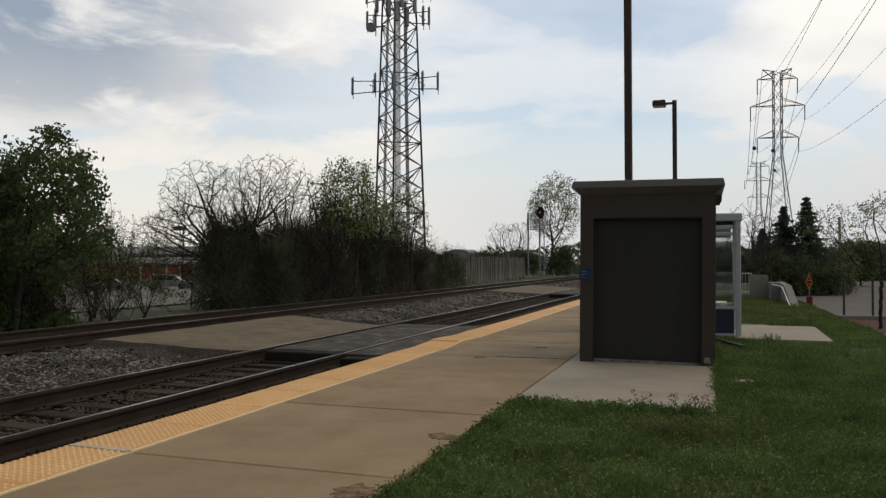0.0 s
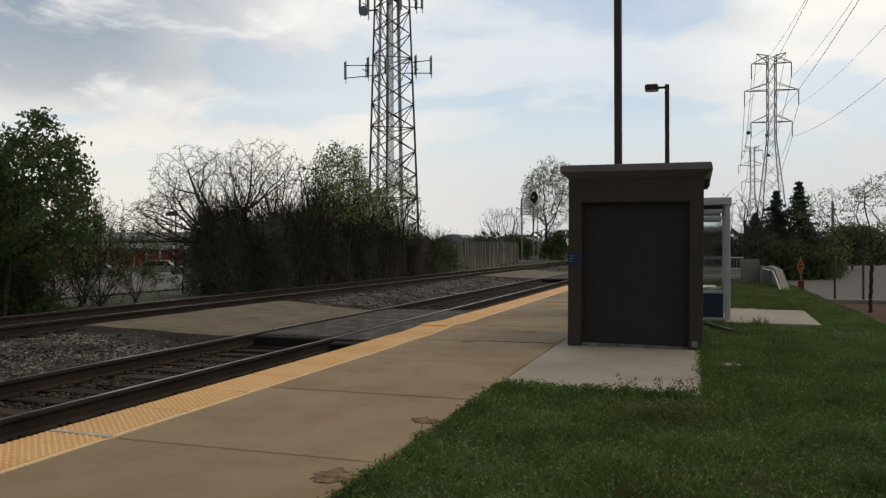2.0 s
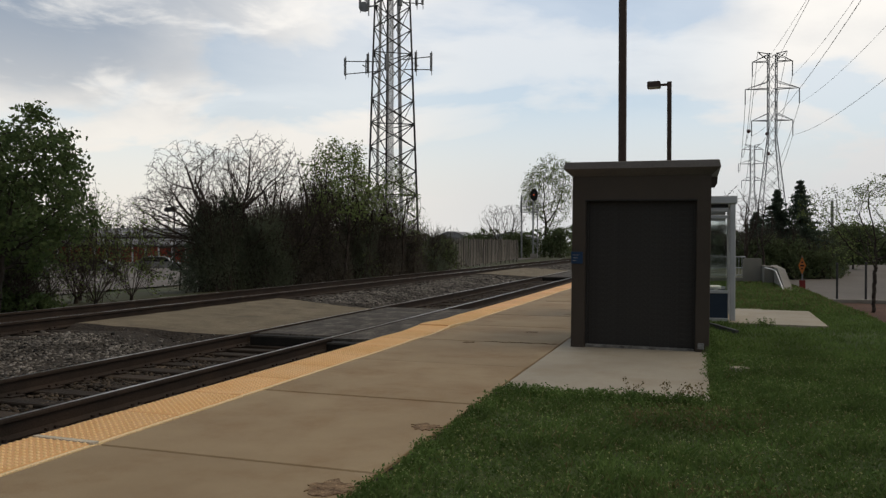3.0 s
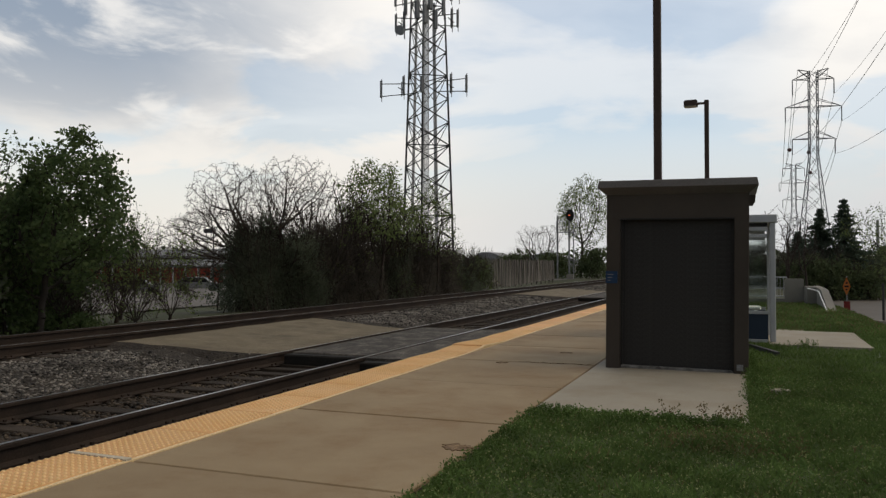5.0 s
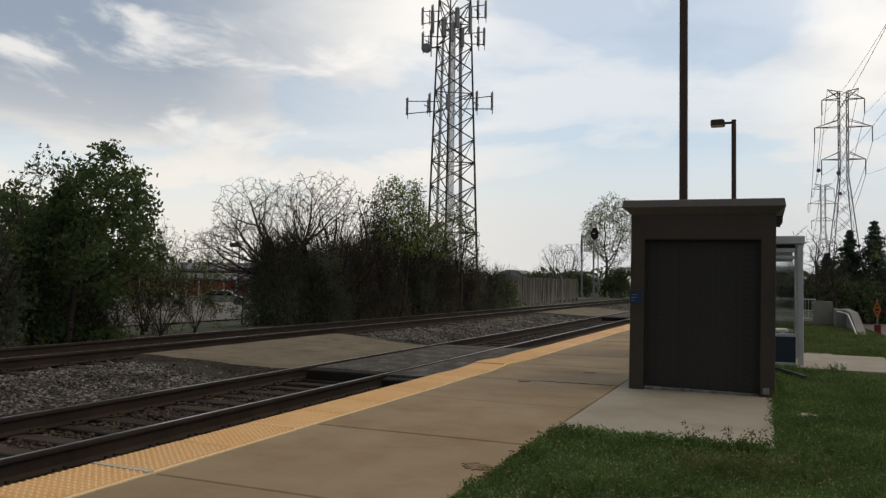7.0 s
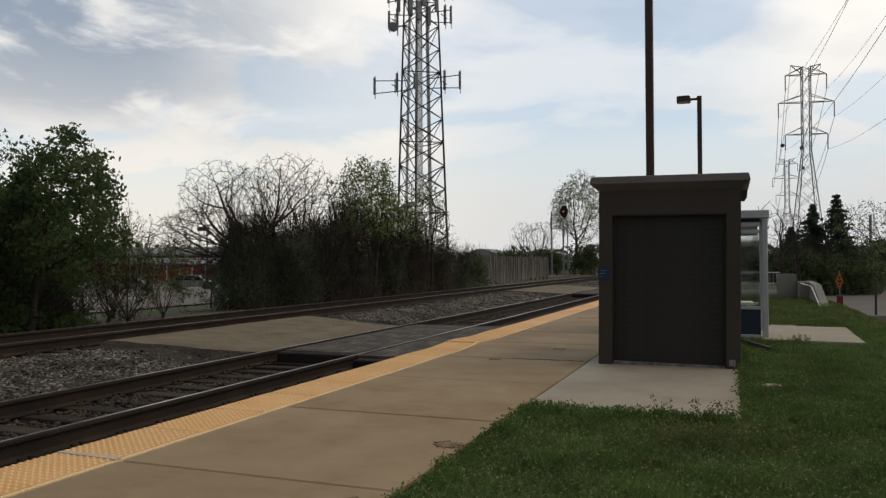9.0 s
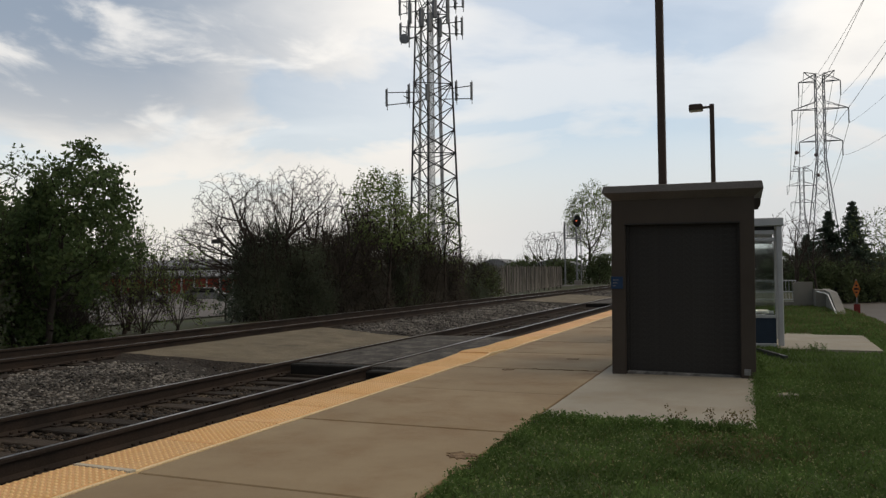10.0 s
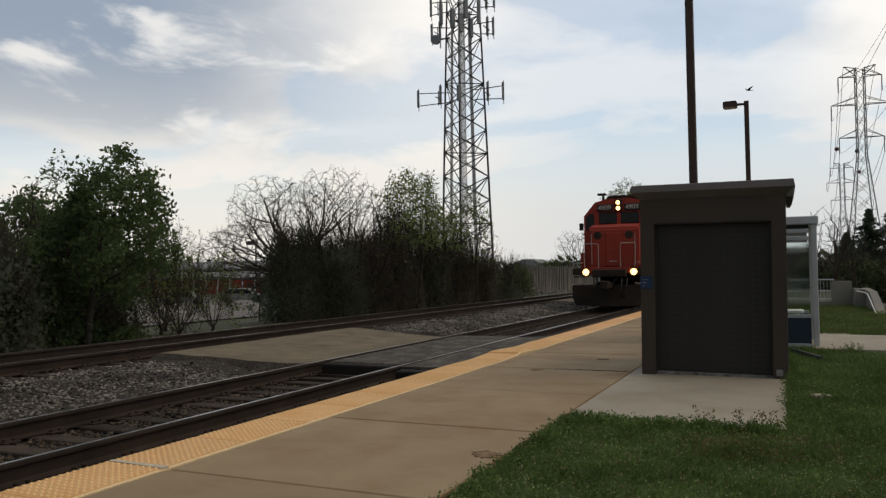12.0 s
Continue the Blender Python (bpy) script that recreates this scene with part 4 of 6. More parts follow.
near = [Vector((p.x + (5.0, -2.0, 1.5, -2.0, -0.5, -2.0, -2.0, -2.0)[i], -60, p.z)) for i, p in enumerate(PY1)]
for i, p in enumerate(PY1):
    if i < 6:
        wire(p, near[i], 6.0, 0.024, "sagging grey overhead conductor above the road")
    wire(p, PY2[i], 4.0, 0.05, "overhead conductor between two pylons")
for p, q, t in ((PY1[6], PY2[6], 0.55), (PY1[7], PY2[7], 0.6), (PY1[1], PY2[1], 0.7)):
    bm = bmesh.new()
    bmesh.ops.create_icosphere(bm, subdivisions=2, radius=0.55)
    c = p.lerp(q, t) - Vector((0, 0, 4.0 * 4 * t * (1 - t)))
    bmesh.ops.translate(bm, verts=bm.verts[:], vec=c)
    bar(bm, c - Vector((0, 0.9, 0)), c + Vector((0, 0.9, 0)), 0.08, 0.08, 6)
    tagged(part("marker_ball", bm, "marker"), "dark aircraft marker ball on an overhead wire", "marker ball")


def build_signal():
    s = empty("railway_signal", pose(-17.78, 86, 0.0), "grey railway signal mast with a black lamp hood", "railway signal")
    for x, r, h in ((-0.12, 0.10, 6.6), (0.38, 0.06, 6.0)):
        bm = bmesh.new()
        bar(bm, (x, 0, 0), (x, 0, h), r, r, 8)
        part("mast", bm, "galv", s)
    bm = bmesh.new()
    out = [(0.43 * math.cos(a), 7.15 + 0.68 * math.sin(a)) for a in [2 * math.pi * i / 16 for i in range(16)]]
    prism(bm, out, "y", -0.15, 0.15)
    head = part("signal_head", bm, "black", s)
    bm = bmesh.new()
    bar(bm, (-0.08, -0.16, 7.2), (-0.08, -0.22, 7.2), 0.10, 0.10, 12)
    part("red_light", bm, "red_lamp", head, "lit red signal light")
    bm = bmesh.new()
    bar(bm, (-0.08, -0.15, 7.32), (-0.08, -0.45, 7.36), 0.17, 0.17, 10)
    part("visor", bm, "black", head)
    bm = bmesh.new()
    box(bm, -1.55, 0.55, -0.35, 0.35, 5.18, 5.26, 0.01)
    for x in (-1.5, -1.1, -0.8, -0.5):
        bar(bm, (x, -0.3, 5.2), (x, -0.3, 6.5), 0.04, 0.04, 5)
    for z in (5.55, 5.85, 6.5):
        bar(bm, (-1.5, -0.3, z), (-0.3, -0.3, z), 0.04, 0.04, 5)
    part("platform_rail", bm, "galv", s)
    bm = bmesh.new()
    bar(bm, (-1.45, 0, 0), (-1.45, 0, 7.1), 0.09, 0.09, 8)
    part("side_mast", bm, "galv", s)
    bm = bmesh.new()
    box(bm, -0.4, 0.4, -0.25, 0.25, 0, 0.5, 0.03)
    part("footing", bm, "wall", s)


build_signal()


def build_fence():
    f = empty("wooden_fence", pose(0, 0, 0), "weathered grey upright-board fence along the railway", "fence")
    first = None
    a, b = Vector((-15.4, 44.5, 0)), Vector((-18.1, 79.5, 0))
    n = 200
    d = (b - a).normalized()
    turn = math.degrees(math.atan2(d.y, d.x))
    for i in range(n):
        p = a.lerp(b, i / n)
        if first is None:
            bm = bmesh.new()
            prism(bm, [(0.006, 0), (0.165, 0), (0.165, 1.9), (0.13, 1.96), (0.04, 1.96), (0.006, 1.9)], "y", 0, 0.022)
            first = part("board", bm, "fence", f)
            ob = first
        else:
            ob = new("board", first.data)
            ob.parent = f
        ob.matrix_basis = pose(p.x, p.y, -0.12 + 0.15 * i / n + random.uniform(-0.10, 0.08), random.uniform(-2, 2), random.uniform(-2.2, 2.2), turn + random.uniform(-2, 2))
    for i in range(0, n, 14):
        p = a.lerp(b, i / n)
        bm = bmesh.new()
        box(bm, p.x - 0.12, p.x - 0.03, p.y - 0.05, p.y + 0.05, -0.3, 1.85 + random.uniform(0, 0.2), 0.01)
        part("post", bm, "fence", f)


build_fence()
# ---- plants ----
def grow(seed, height, spread, points=500, stems=1, foot=0.25, crown=0.62, crown_half=0.42, fine=0.006, step=0.13, lean=(0, 0), ragged=0.25, thick=1.0):
    """Branches that reach for points scattered through an uneven crown. Gives segments (p, q, rp, rq) and the twig ends."""
    rng = np.random.default_rng(seed)
    step = step * height / 5.0
    # crown: several overlapping lobes
    lobes = rng.normal(0, 1, (7, 3))
    lobes /= np.linalg.norm(lobes, axis=1)[:, None]
    A = []
    while len(A) < points:
        v = rng.normal(0, 1, 3)
        v /= np.linalg.norm(v)
        edge = 1 + ragged * max(float(q @ v) ** 3 for q in lobes) - ragged * 0.6
        v = v * edge * rng.uniform(0.25, 1.0) ** 0.5
        A.append((v[0] * spread / 2 + lean[0] * height, v[1] * spread / 2 + lean[1] * height, height * crown + v[2] * height * crown_half))
    A = np.array(A)
    A = A[A[:, 2] > height * 0.12]
    nodes, parent = [], []
    for k in range(stems):
        a = 6.28 * k / stems + rng.uniform(-0.4, 0.4)
        base = np.array([0.1 * math.cos(a), 0.1 * math.sin(a), -0.1]) * (1 if stems > 1 else 0) + np.array([0, 0, -0.08])
        d = np.array([0.5 * math.cos(a), 0.5 * math.sin(a), 1.0]) if stems > 1 else np.array([0.04, 0.02, 1.0])
        d /= np.linalg.norm(d)
        last = -1
        for i in range(max(2, int(foot * height / step))):
            nodes.append(base + d * step * i + rng.normal(0, step * 0.12, 3))
            parent.append(last)
            last = len(nodes) - 1
    heading = [np.zeros(3) for _ in nodes]
    near = np.full(len(A), 1e9)
    who = np.zeros(len(A), int)
    done = 0
    alive = np.ones(len(A), bool)
    for turn in range(110):
        fresh = np.array(nodes[done:])
        D = np.linalg.norm(A[:, None] - fresh[None], axis=2)
        m = D.min(1)
        better = m < near
        who[better] = D.argmin(1)[better] + done
        near = np.minimum(near, m)
        done = len(nodes)
        alive &= near > step * 1.3
        if not alive.any():
            break
        pull = {}
        for q in np.nonzero(alive)[0]:
            d = A[q] - nodes[who[q]]
            pull.setdefault(who[q], []).append(d / np.linalg.norm(d))
        for n, ds in pull.items():
            d = np.mean(ds, 0) + 0.35 * heading[n] + rng.normal(0, 0.13, 3) + np.array([0, 0, 0.02])
            d /= np.linalg.norm(d) + 1e-9
            nodes.append(nodes[n] + d * step)
            parent.append(n)
            heading.append(d)
    N = np.array(nodes)
    kids = [[] for _ in nodes]
    for i, q in enumerate(parent):
        if q >= 0:
            kids[q].append(i)
    r = np.zeros(len(nodes))
    for i in range(len(nodes) - 1, -1, -1):
        r[i] = max(fine, sum(r[c] ** 2.1 for c in kids[i]) ** (1 / 2.1))
    r = np.minimum(r, thick * (0.026 * height + 0.015) / stems ** 0.75)
    segs = [(N[q], N[i], r[q] if len(kids[q]) < 2 else max(r[i], min(r[q], r[i] * 1.4)), r[i]) for i, q in enumerate(parent) if q >= 0]
    tips = []
    for i in range(len(nodes)):
        if not kids[i] or r[i] < fine * 1.7:
            tips.append(N[i])
            # short side twigs
            for _ in range(2 if not kids[i] else 1):
                back = N[i] - N[parent[i]] if parent[i] >= 0 else np.array([0, 0, step])
                e = N[i] + back * rng.uniform(0.6, 1.5) + rng.normal(0, step * 0.5, 3)
                segs.append((N[i], e, fine, fine * 0.6))
                tips.append(e)
    return segs, tips


def fan(seed, height, reach, limbs=6, levels=3, aim=(0, 0), fine=0.006, bole=0.24, girth=0.011):
    """Limbs rise from a low fork, bend upward and divide at narrow angles into ever finer twigs."""
    rng = np.random.default_rng(seed)
    segs, tips = [], []

    def limb(p, d, length, r, level):
        n = 6 if level < 2 else 4
        bend = rng.normal(0, 0.05, 3)
        for i in range(n):
            d = d + bend + rng.normal(0, 0.10, 3) + np.array([0, 0, 0.012])
            d = d / np.linalg.norm(d)
            q = p + d * length / n
            r1 = max(fine * 0.6, r * (0.86 if level < levels else 0.72))
            segs.append((p, q, r, r1))
            p, r = q, r1
            if level < levels and i >= (1 if level == 0 else 0):
                side = np.cross(d, rng.normal(0, 1, 3))
                side /= np.linalg.norm(side) + 1e-9
                e = d + side * rng.uniform(0.5, 1.15)
                limb(p, e / np.linalg.norm(e), length * (1 - 0.35 * i / n) * rng.uniform(0.36, 0.62), max(fine, r * 0.62), level + 1)
        tips.append(p)

    trunk = height * bole
    segs.append((np.array([0, 0, -0.1]), np.array([0.03, 0.02, trunk]), 2 * girth * height, 1.6 * girth * height))
    for k in range(limbs):
        a = 6.28 * k / limbs + rng.uniform(-0.4, 0.4)
        out = rng.uniform(0.2, 1.0) ** 0.8 * 1.9
        d = np.array([math.cos(a) * out + aim[0], math.sin(a) * out + aim[1], 1.0])
        limb(np.array([0.02 + 0.04 * math.cos(a), 0.02 + 0.04 * math.sin(a), trunk * rng.uniform(0.75, 1.0)]), d / np.linalg.norm(d), height * rng.uniform(0.6, 0.8), (girth if bole > 0.1 else 0.006) * height, 0)
    # the whole crown is brought to its true height and breadth
    T = np.array(tips)
    up = (height - trunk) / (np.percentile(T[:, 2], 98.5) - trunk)
    wide = reach / np.percentile(np.hypot(T[:, 0] - T[:, 0].mean(), T[:, 1] - T[:, 1].mean()), 90)

    def fit(p):
        return np.array([p[0] * wide, p[1] * wide, p[2] if p[2] <= trunk else trunk + (p[2] - trunk) * up])

    return [(fit(p), fit(q), a, b) for p, q, a, b in segs], [fit(p) for p in tips]


def fan_tree(name, base, seed, label, category="tree", group="", leaf="leaf_young", per=0, keep=0.3, size=0.04, cloud=0.1, bark="twig", **more):
    rng = random.Random(seed)
    segs, tips = fan(seed, **more)
    thing = empty(name, pose(*base), label, category, group)
    boughs(segs, bark, thing)
    if per:
        V, F = leaf_arrays(seed, [t for t in tips if rng.random() < keep], per, cloud, size)
        from_arrays("crown", V, F, leaf, thing)


def branch_arrays(segs, sides=4):
    P = np.array([s[0] for s in segs], np.float64)
    Q = np.array([s[1] for s in segs], np.float64)
    R0, R1 = np.array([s[2] for s in segs]), np.array([s[3] for s in segs])
    D = Q - P
    D /= np.linalg.norm(D, axis=1)[:, None] + 1e-9
    A = np.cross(D, np.array([0.3, 0.9, 0.31]))
    A /= np.linalg.norm(A, axis=1)[:, None] + 1e-9
    B = np.cross(D, A)
    vs = []
    for C, R in ((P, R0), (Q, R1)):
        for i in range(sides):
            t = 2 * math.pi * i / sides
            vs.append(C + R[:, None] * (math.cos(t) * A + math.sin(t) * B))
    V = np.stack(vs, 1).reshape(-1, 3)
    n = len(segs)
    F = np.array([(i, (i + 1) % sides, sides + (i + 1) % sides, sides + i) for i in range(sides)])
    F = (F[None] + (2 * sides * np.arange(n))[:, None, None]).reshape(-1, 4)
    return V, F


def boughs(segs, bark, thing):
    """Trunk and limbs as one part, the fine twigs as another."""
    split = max(q[2] for q in segs) * 0.28
    stems, thin, owner = [], [], {}

    def key(p):
        return tuple(round(float(c), 4) for c in p)

    for q in segs:
        k = owner.get(key(q[0]))
        if q[2] < split or (k is None and q[0][2] > 0.45):
            thin.append(q)
            continue
        if k is None:
            k = len(stems)
            stems.append([])
            owner[key(q[0])] = k
        stems[k].append(q)
        owner[key(q[1])] = k
    for stem in stems:
        V, F = branch_arrays(stem, 6)
        from_arrays("trunk" if len(stems) == 1 else "stem", V, F, bark, thing)
    V, F = branch_arrays(thin, 3)
    from_arrays("twig_tangle", V, F, bark, thing)["kind"] = "stuff"


def leaf_arrays(seed, centres, per, cloud, size, flat=0.6):
    """Small pointed leaves scattered round the centres."""
    rng = np.random.default_rng(seed)
    C = np.repeat(np.asarray(centres, np.float64), per, axis=0)
    n = len(C)
    C = C + rng.normal(0, cloud, (n, 3)) * np.array([1, 1, 0.75])
    U = rng.normal(0, 1, (n, 3))
    U /= np.linalg.norm(U, axis=1)[:, None]
    W = rng.normal(0, 1, (n, 3)) * np.array([1, 1, flat])
    W = np.cross(U, W)
    W /= np.linalg.norm(W, axis=1)[:, None] + 1e-9
    s = size * rng.uniform(0.55, 1.4, n)[:, None]
    V = np.stack([C - U * s, C + W * s * 0.55, C + U * s, C - W * s * 0.55], 1).reshape(-1, 3)
    F = np.arange(4 * n).reshape(-1, 4)
    return V, F


def plant(name, base, height, spread, seed, label, category, leaf="leaf_maple", per=10, cloud=0.25, size=0.08, bark="bark", keep=1.0, group="", low=0.0, **more):
    rng = random.Random(seed)
    segs, tips = grow(seed, height, spread, **more)
    thing = empty(name, pose(*base), label, category, group)
    boughs(segs, bark, thing)
    if per:
        tips = [t for t in tips if rng.random() < keep and t[2] > low]
        V, F = leaf_arrays(seed, tips, per, cloud, size)
        from_arrays("crown", V, F, leaf, thing)
    return thing


def thicket(name, base, size, seed, label, leaf, count, leaf_size, stems=30):
    """A dense shrub: many thin stems and leaves that fill an uneven mound."""
    rng = np.random.default_rng(seed)
    thing = empty(name, pose(*base), label, "shrub", "shrubs along the railway")
    sx, sy, sz = size
    lobes = [(rng.uniform(-0.6, 0.6) * sx / 2, rng.uniform(-0.6, 0.6) * sy / 2, rng.uniform(0.2, 0.80) * sz, rng.uniform(0.16, 0.34)) for _ in range(16)]
    segs = []
    for k in range(stems):
        lx, ly, lz, lr = lobes[k % len(lobes)]
        p = Vector((rng.normal(0, sx * 0.16), rng.normal(0, sy * 0.16), -0.1))
        q = Vector((lx + rng.normal(0, sx * lr * 0.4), ly + rng.normal(0, sy * lr * 0.4), lz + rng.uniform(-0.1, 0.35) * sz))
        m = p.lerp(q, 0.5) + Vector((rng.normal(0, 0.15), rng.normal(0, 0.15), 0.1))
        segs += [(p, m, 0.03, 0.02), (m, q, 0.02, 0.006)]
        for j in range(9):
            t = q + Vector((rng.normal(0, 0.3), rng.normal(0, 0.3), rng.uniform(0.0, 0.75)))
            segs.append((m.lerp(q, rng.uniform(0.4, 1)), t, 0.009, 0.004))
    V, F = branch_arrays(segs)
    from_arrays("stem_tangle", V, F, "twig", thing)["kind"] = "stuff"
    pts = []
    for lx, ly, lz, lr in lobes:
        n = count // len(lobes)
        d = rng.normal(0, 1, (n, 3))
        d /= np.linalg.norm(d, axis=1)[:, None]
        r = rng.uniform(0.35, 1.08, n)[:, None]
        pts.append(np.array([lx, ly, lz]) + d * r * np.array([sx * lr, sy * lr, sz * lr * 0.9]))
    # a rounded mound under the lobes
    d = rng.normal(0, 1, (count // 2, 3))
    d /= np.linalg.norm(d, axis=1)[:, None]
    d[:, 2] = np.abs(d[:, 2])
    pts.append(d * rng.uniform(0.25, 1.0, (count // 2, 1)) ** 0.4 * np.array([sx * 0.52, sy * 0.52, sz * 0.72]))
    pts = np.concatenate(pts)
    pts = pts[pts[:, 2] > 0.02]
    V, F = leaf_arrays(seed, pts, 1, 0.05, leaf_size)
    from_arrays("foliage", V, F, leaf, thing)["kind"] = "stuff"
    return thing


def conifer(base, height, width, seed, label):
    rng = np.random.default_rng(seed)
    thing = empty("spruce_tree", pose(*base), label, "tree", "spruces by the road")
    bm = bmesh.new()
    bar(bm, (0, 0, -0.1), (0, 0, height * 0.97), 0.12, 0.015, 7)
    part("trunk", bm, "bark", thing)
    centres = []
    for z in np.linspace(0.4, height, 22):
        r = width / 2 * (1 - z / height) ** 0.78
        k = int(6 + 17 * (1 - z / height))
        for i in range(k):
            a = rng.uniform(0, 6.28)
            reach = r * rng.uniform(0.45, 1.15) + 0.03
            for t in np.linspace(0.15, 1, 7):
                centres.append((reach * t * math.cos(a), reach * t * math.sin(a), z - 0.42 * reach * t + 0.22 * reach * t * t + rng.normal(0, 0.03)))
    V, F = leaf_arrays(seed, centres, 12, 0.075, 0.075)
    from_arrays("crown", V, F, "needle", thing)


def build_plants():
    # along the far side of the tracks
    plant("maple_tree", (-14.75, 13.25, -0.15), 4.2, 3.3, 11, "young maple in full green leaf beside the track", "tree", "leaf_maple", 11, 0.10, 0.056, points=800, keep=0.55, foot=0.2, crown=0.64, crown_half=0.38, ragged=1.0, low=0.8, lean=(0.025, 0.03), fine=0.005)
    plant("maple_tree", (-16.9, 13.6, -0.2), 4.5, 2.6, 12, "half-leafed tree with thin upper branches", "tree", "leaf_maple", 5, 0.11, 0.055, points=420, keep=0.3, foot=0.2, ragged=0.9, fine=0.005)
    plant("leafy_tree", (-18.5, 15.3, -0.3), 3.9, 4.4, 9, "bushy green tree behind the maple", "tree", "leaf_maple", 9, 0.14, 0.065, points=600, keep=0.7, foot=0.15, crown=0.55, crown_half=0.44, ragged=0.5)
    plant("leafy_tree", (-18.8, 10.2, -0.25), 3.6, 4.0, 13, "bushy green tree beyond the tracks", "tree", "leaf_maple", 9, 0.14, 0.07, points=600, crown=0.55, crown_half=0.45)
    plant("leafy_tree", (-17.2, 8.2, -0.2), 4.2, 4.2, 14, "bushy green tree beyond the tracks", "tree", "leaf_maple", 9, 0.14, 0.07, points=600, crown=0.55, crown_half=0.45)
    thicket("shrub", (-14.6, 10.6, -0.15), (2.4, 2.0, 2.2), 15, "dark twiggy shrub beside the maple", "leaf_dark", 4500, 0.05, 60)
    thicket("shrub", (-17.0, 10.8, -0.2), (3.4, 2.6, 3.0), 19, "dark leafy shrub beside the maple", "leaf_dark", 5000, 0.06)
    thicket("shrub", (-18.4, 12.6, -0.3), (3.4, 2.6, 2.8), 20, "dark leafy shrub beside the maple", "leaf_dark", 5000, 0.06)
    thicket("shrub", (-17.2, 15.4, -0.3), (3.0, 2.6, 2.9), 17, "dark leafy shrub beyond the maple", "leaf_dark", 5500, 0.06)
    thicket("shrub", (-13.9, 9.0, -0.15), (2.6, 2.6, 2.2), 18, "dark leafy shrub beside the track", "leaf_dark", 3500, 0.06)
    thicket("shrub", (-16.2, 12.9, -0.2), (3.2, 2.6, 2.6), 16, "dark leafy shrub behind the maple", "leaf_maple", 4000, 0.06)
    for k, (x, y, h, w) in enumerate(((-14.5, 15.9, 2.7, 2.2), (-15.2, 18.0, 2.4, 2.2), (-17.2, 18.2, 2.8, 2.4), (-15.8, 16.6, 2.9, 2.2))):
        fan_tree("bare_shrub", (x, y, -0.12), 21 + k, "many-stemmed shrub with thin bare twigs and few buds", "shrub", "bare shrubs by the track", per=3, keep=0.20, size=0.034, cloud=0.07, height=h, reach=w * 0.5, limbs=13, levels=3, fine=0.005, bole=0.03)
    thicket("shrub", (-15.3, 14.5, -0.15), (2.0, 1.6, 0.6), 25, "low green shrub under the maple's edge", "leaf_maple", 1600, 0.045)
    plant("bare_tree", (-15.2, 23.7, -0.15), 5.05, 6.4, 31, "spreading bare tree with fine grey twigs", "tree", per=0, bark="twig", points=3800, stems=2, foot=0.18, crown=0.60, crown_half=0.40, fine=0.0056, ragged=1.0, step=0.09, lean=(-0.19, -0.13))
    plant("bare_tree", (-14.7, 25.6, -0.15), 5.3, 3.4, 32, "upright bare tree with fine grey twigs", "tree", per=0, bark="twig", points=2200, stems=2, foot=0.16, crown=0.58, crown_half=0.41, fine=0.0056, ragged=1.0, step=0.09)
    young = dict(bark="twig", stems=2, foot=0.16, crown=0.62, crown_half=0.40, fine=0.0058, ragged=0.8, step=0.10)
    plant("young_leaf_tree", (-13.9, 28.4, -0.1), 5.4, 3.8, 33, "slender tree in fresh light green leaf", "tree", "leaf_young", 5, 0.12, 0.052, keep=0.45, points=1100, low=2.6, **young)
    plant("young_leaf_tree", (-14.2, 31.0, -0.1), 5.2, 3.6, 36, "slender tree in fresh light green leaf among the shrubs", "tree", "leaf_young", 4, 0.12, 0.052, keep=0.40, points=1000, low=2.6, **young)
    plant("young_leaf_tree", (-13.7, 34.0, -0.1), 5.2, 2.8, 34, "thin tree with opening leaves before the lattice tower", "tree", "leaf_young", 3, 0.12, 0.05, keep=0.35, points=700, low=2.0, **young)
    bank = (
        (-15.4, 22.4, 2.2, 2.6, 3.8, "leaf_dark"), (-15.0, 24.0, 2.6, 2.8, 3.0, "leaf_dark"), (-14.8, 26.2, 2.4, 3.0, 3.2, "leaf_brown"),
        (-14.6, 28.4, 2.4, 3.0, 4.1, "leaf_brown"), (-14.5, 30.9, 2.4, 3.2, 3.9, "leaf_dark"), (-14.3, 33.6, 2.4, 3.4, 3.4, "leaf_brown"),
        (-14.3, 36.6, 2.4, 3.8, 2.8, "leaf_brown"), (-14.4, 40.0, 2.2, 3.6, 1.9, "leaf_dark"), (-17.0, 24.5, 3, 4, 3.0, "leaf_dark"),
        (-16.8, 30.5, 3, 6, 3.4, "leaf_dark"), (-16.6, 36.0, 3, 6, 2.6, "leaf_brown"))
    for k, (x, y, sx, sy, sz, leaf) in enumerate(bank):
        words = "dense dark green shrub on the railway bank" if leaf == "leaf_dark" else "dense brown-budded shrub on the railway bank"
        thicket("shrub", (x, y, -0.12), (sx, sy, sz), 40 + k, words, leaf, 17000 if x > -16 else 7000, 0.032 if x > -16 else 0.045, 60)
    for k, (x, y, h) in enumerate(((-14.6, 26.4, 3.9), (-14.2, 30.2, 4.0), (-14.0, 36.0, 3.3), (-14.2, 39.6, 2.5), (-14.4, 42.4, 2.1), (-15.6, 31.8, 4.2))):
        fan_tree("bare_shrub", (x, y, -0.1), 60 + k, "tangle of bare grey twigs among the shrubs", "shrub", per=2, keep=0.2, size=0.036, cloud=0.1, height=h, reach=1.5, limbs=9, levels=3, fine=0.0065, bole=0.05)
    thicket("shrub", (-14.7, 44.0, 0), (2.0, 2.4, 2.2), 71, "green shrub at the end of the fence", "leaf_far", 3600, 0.05)
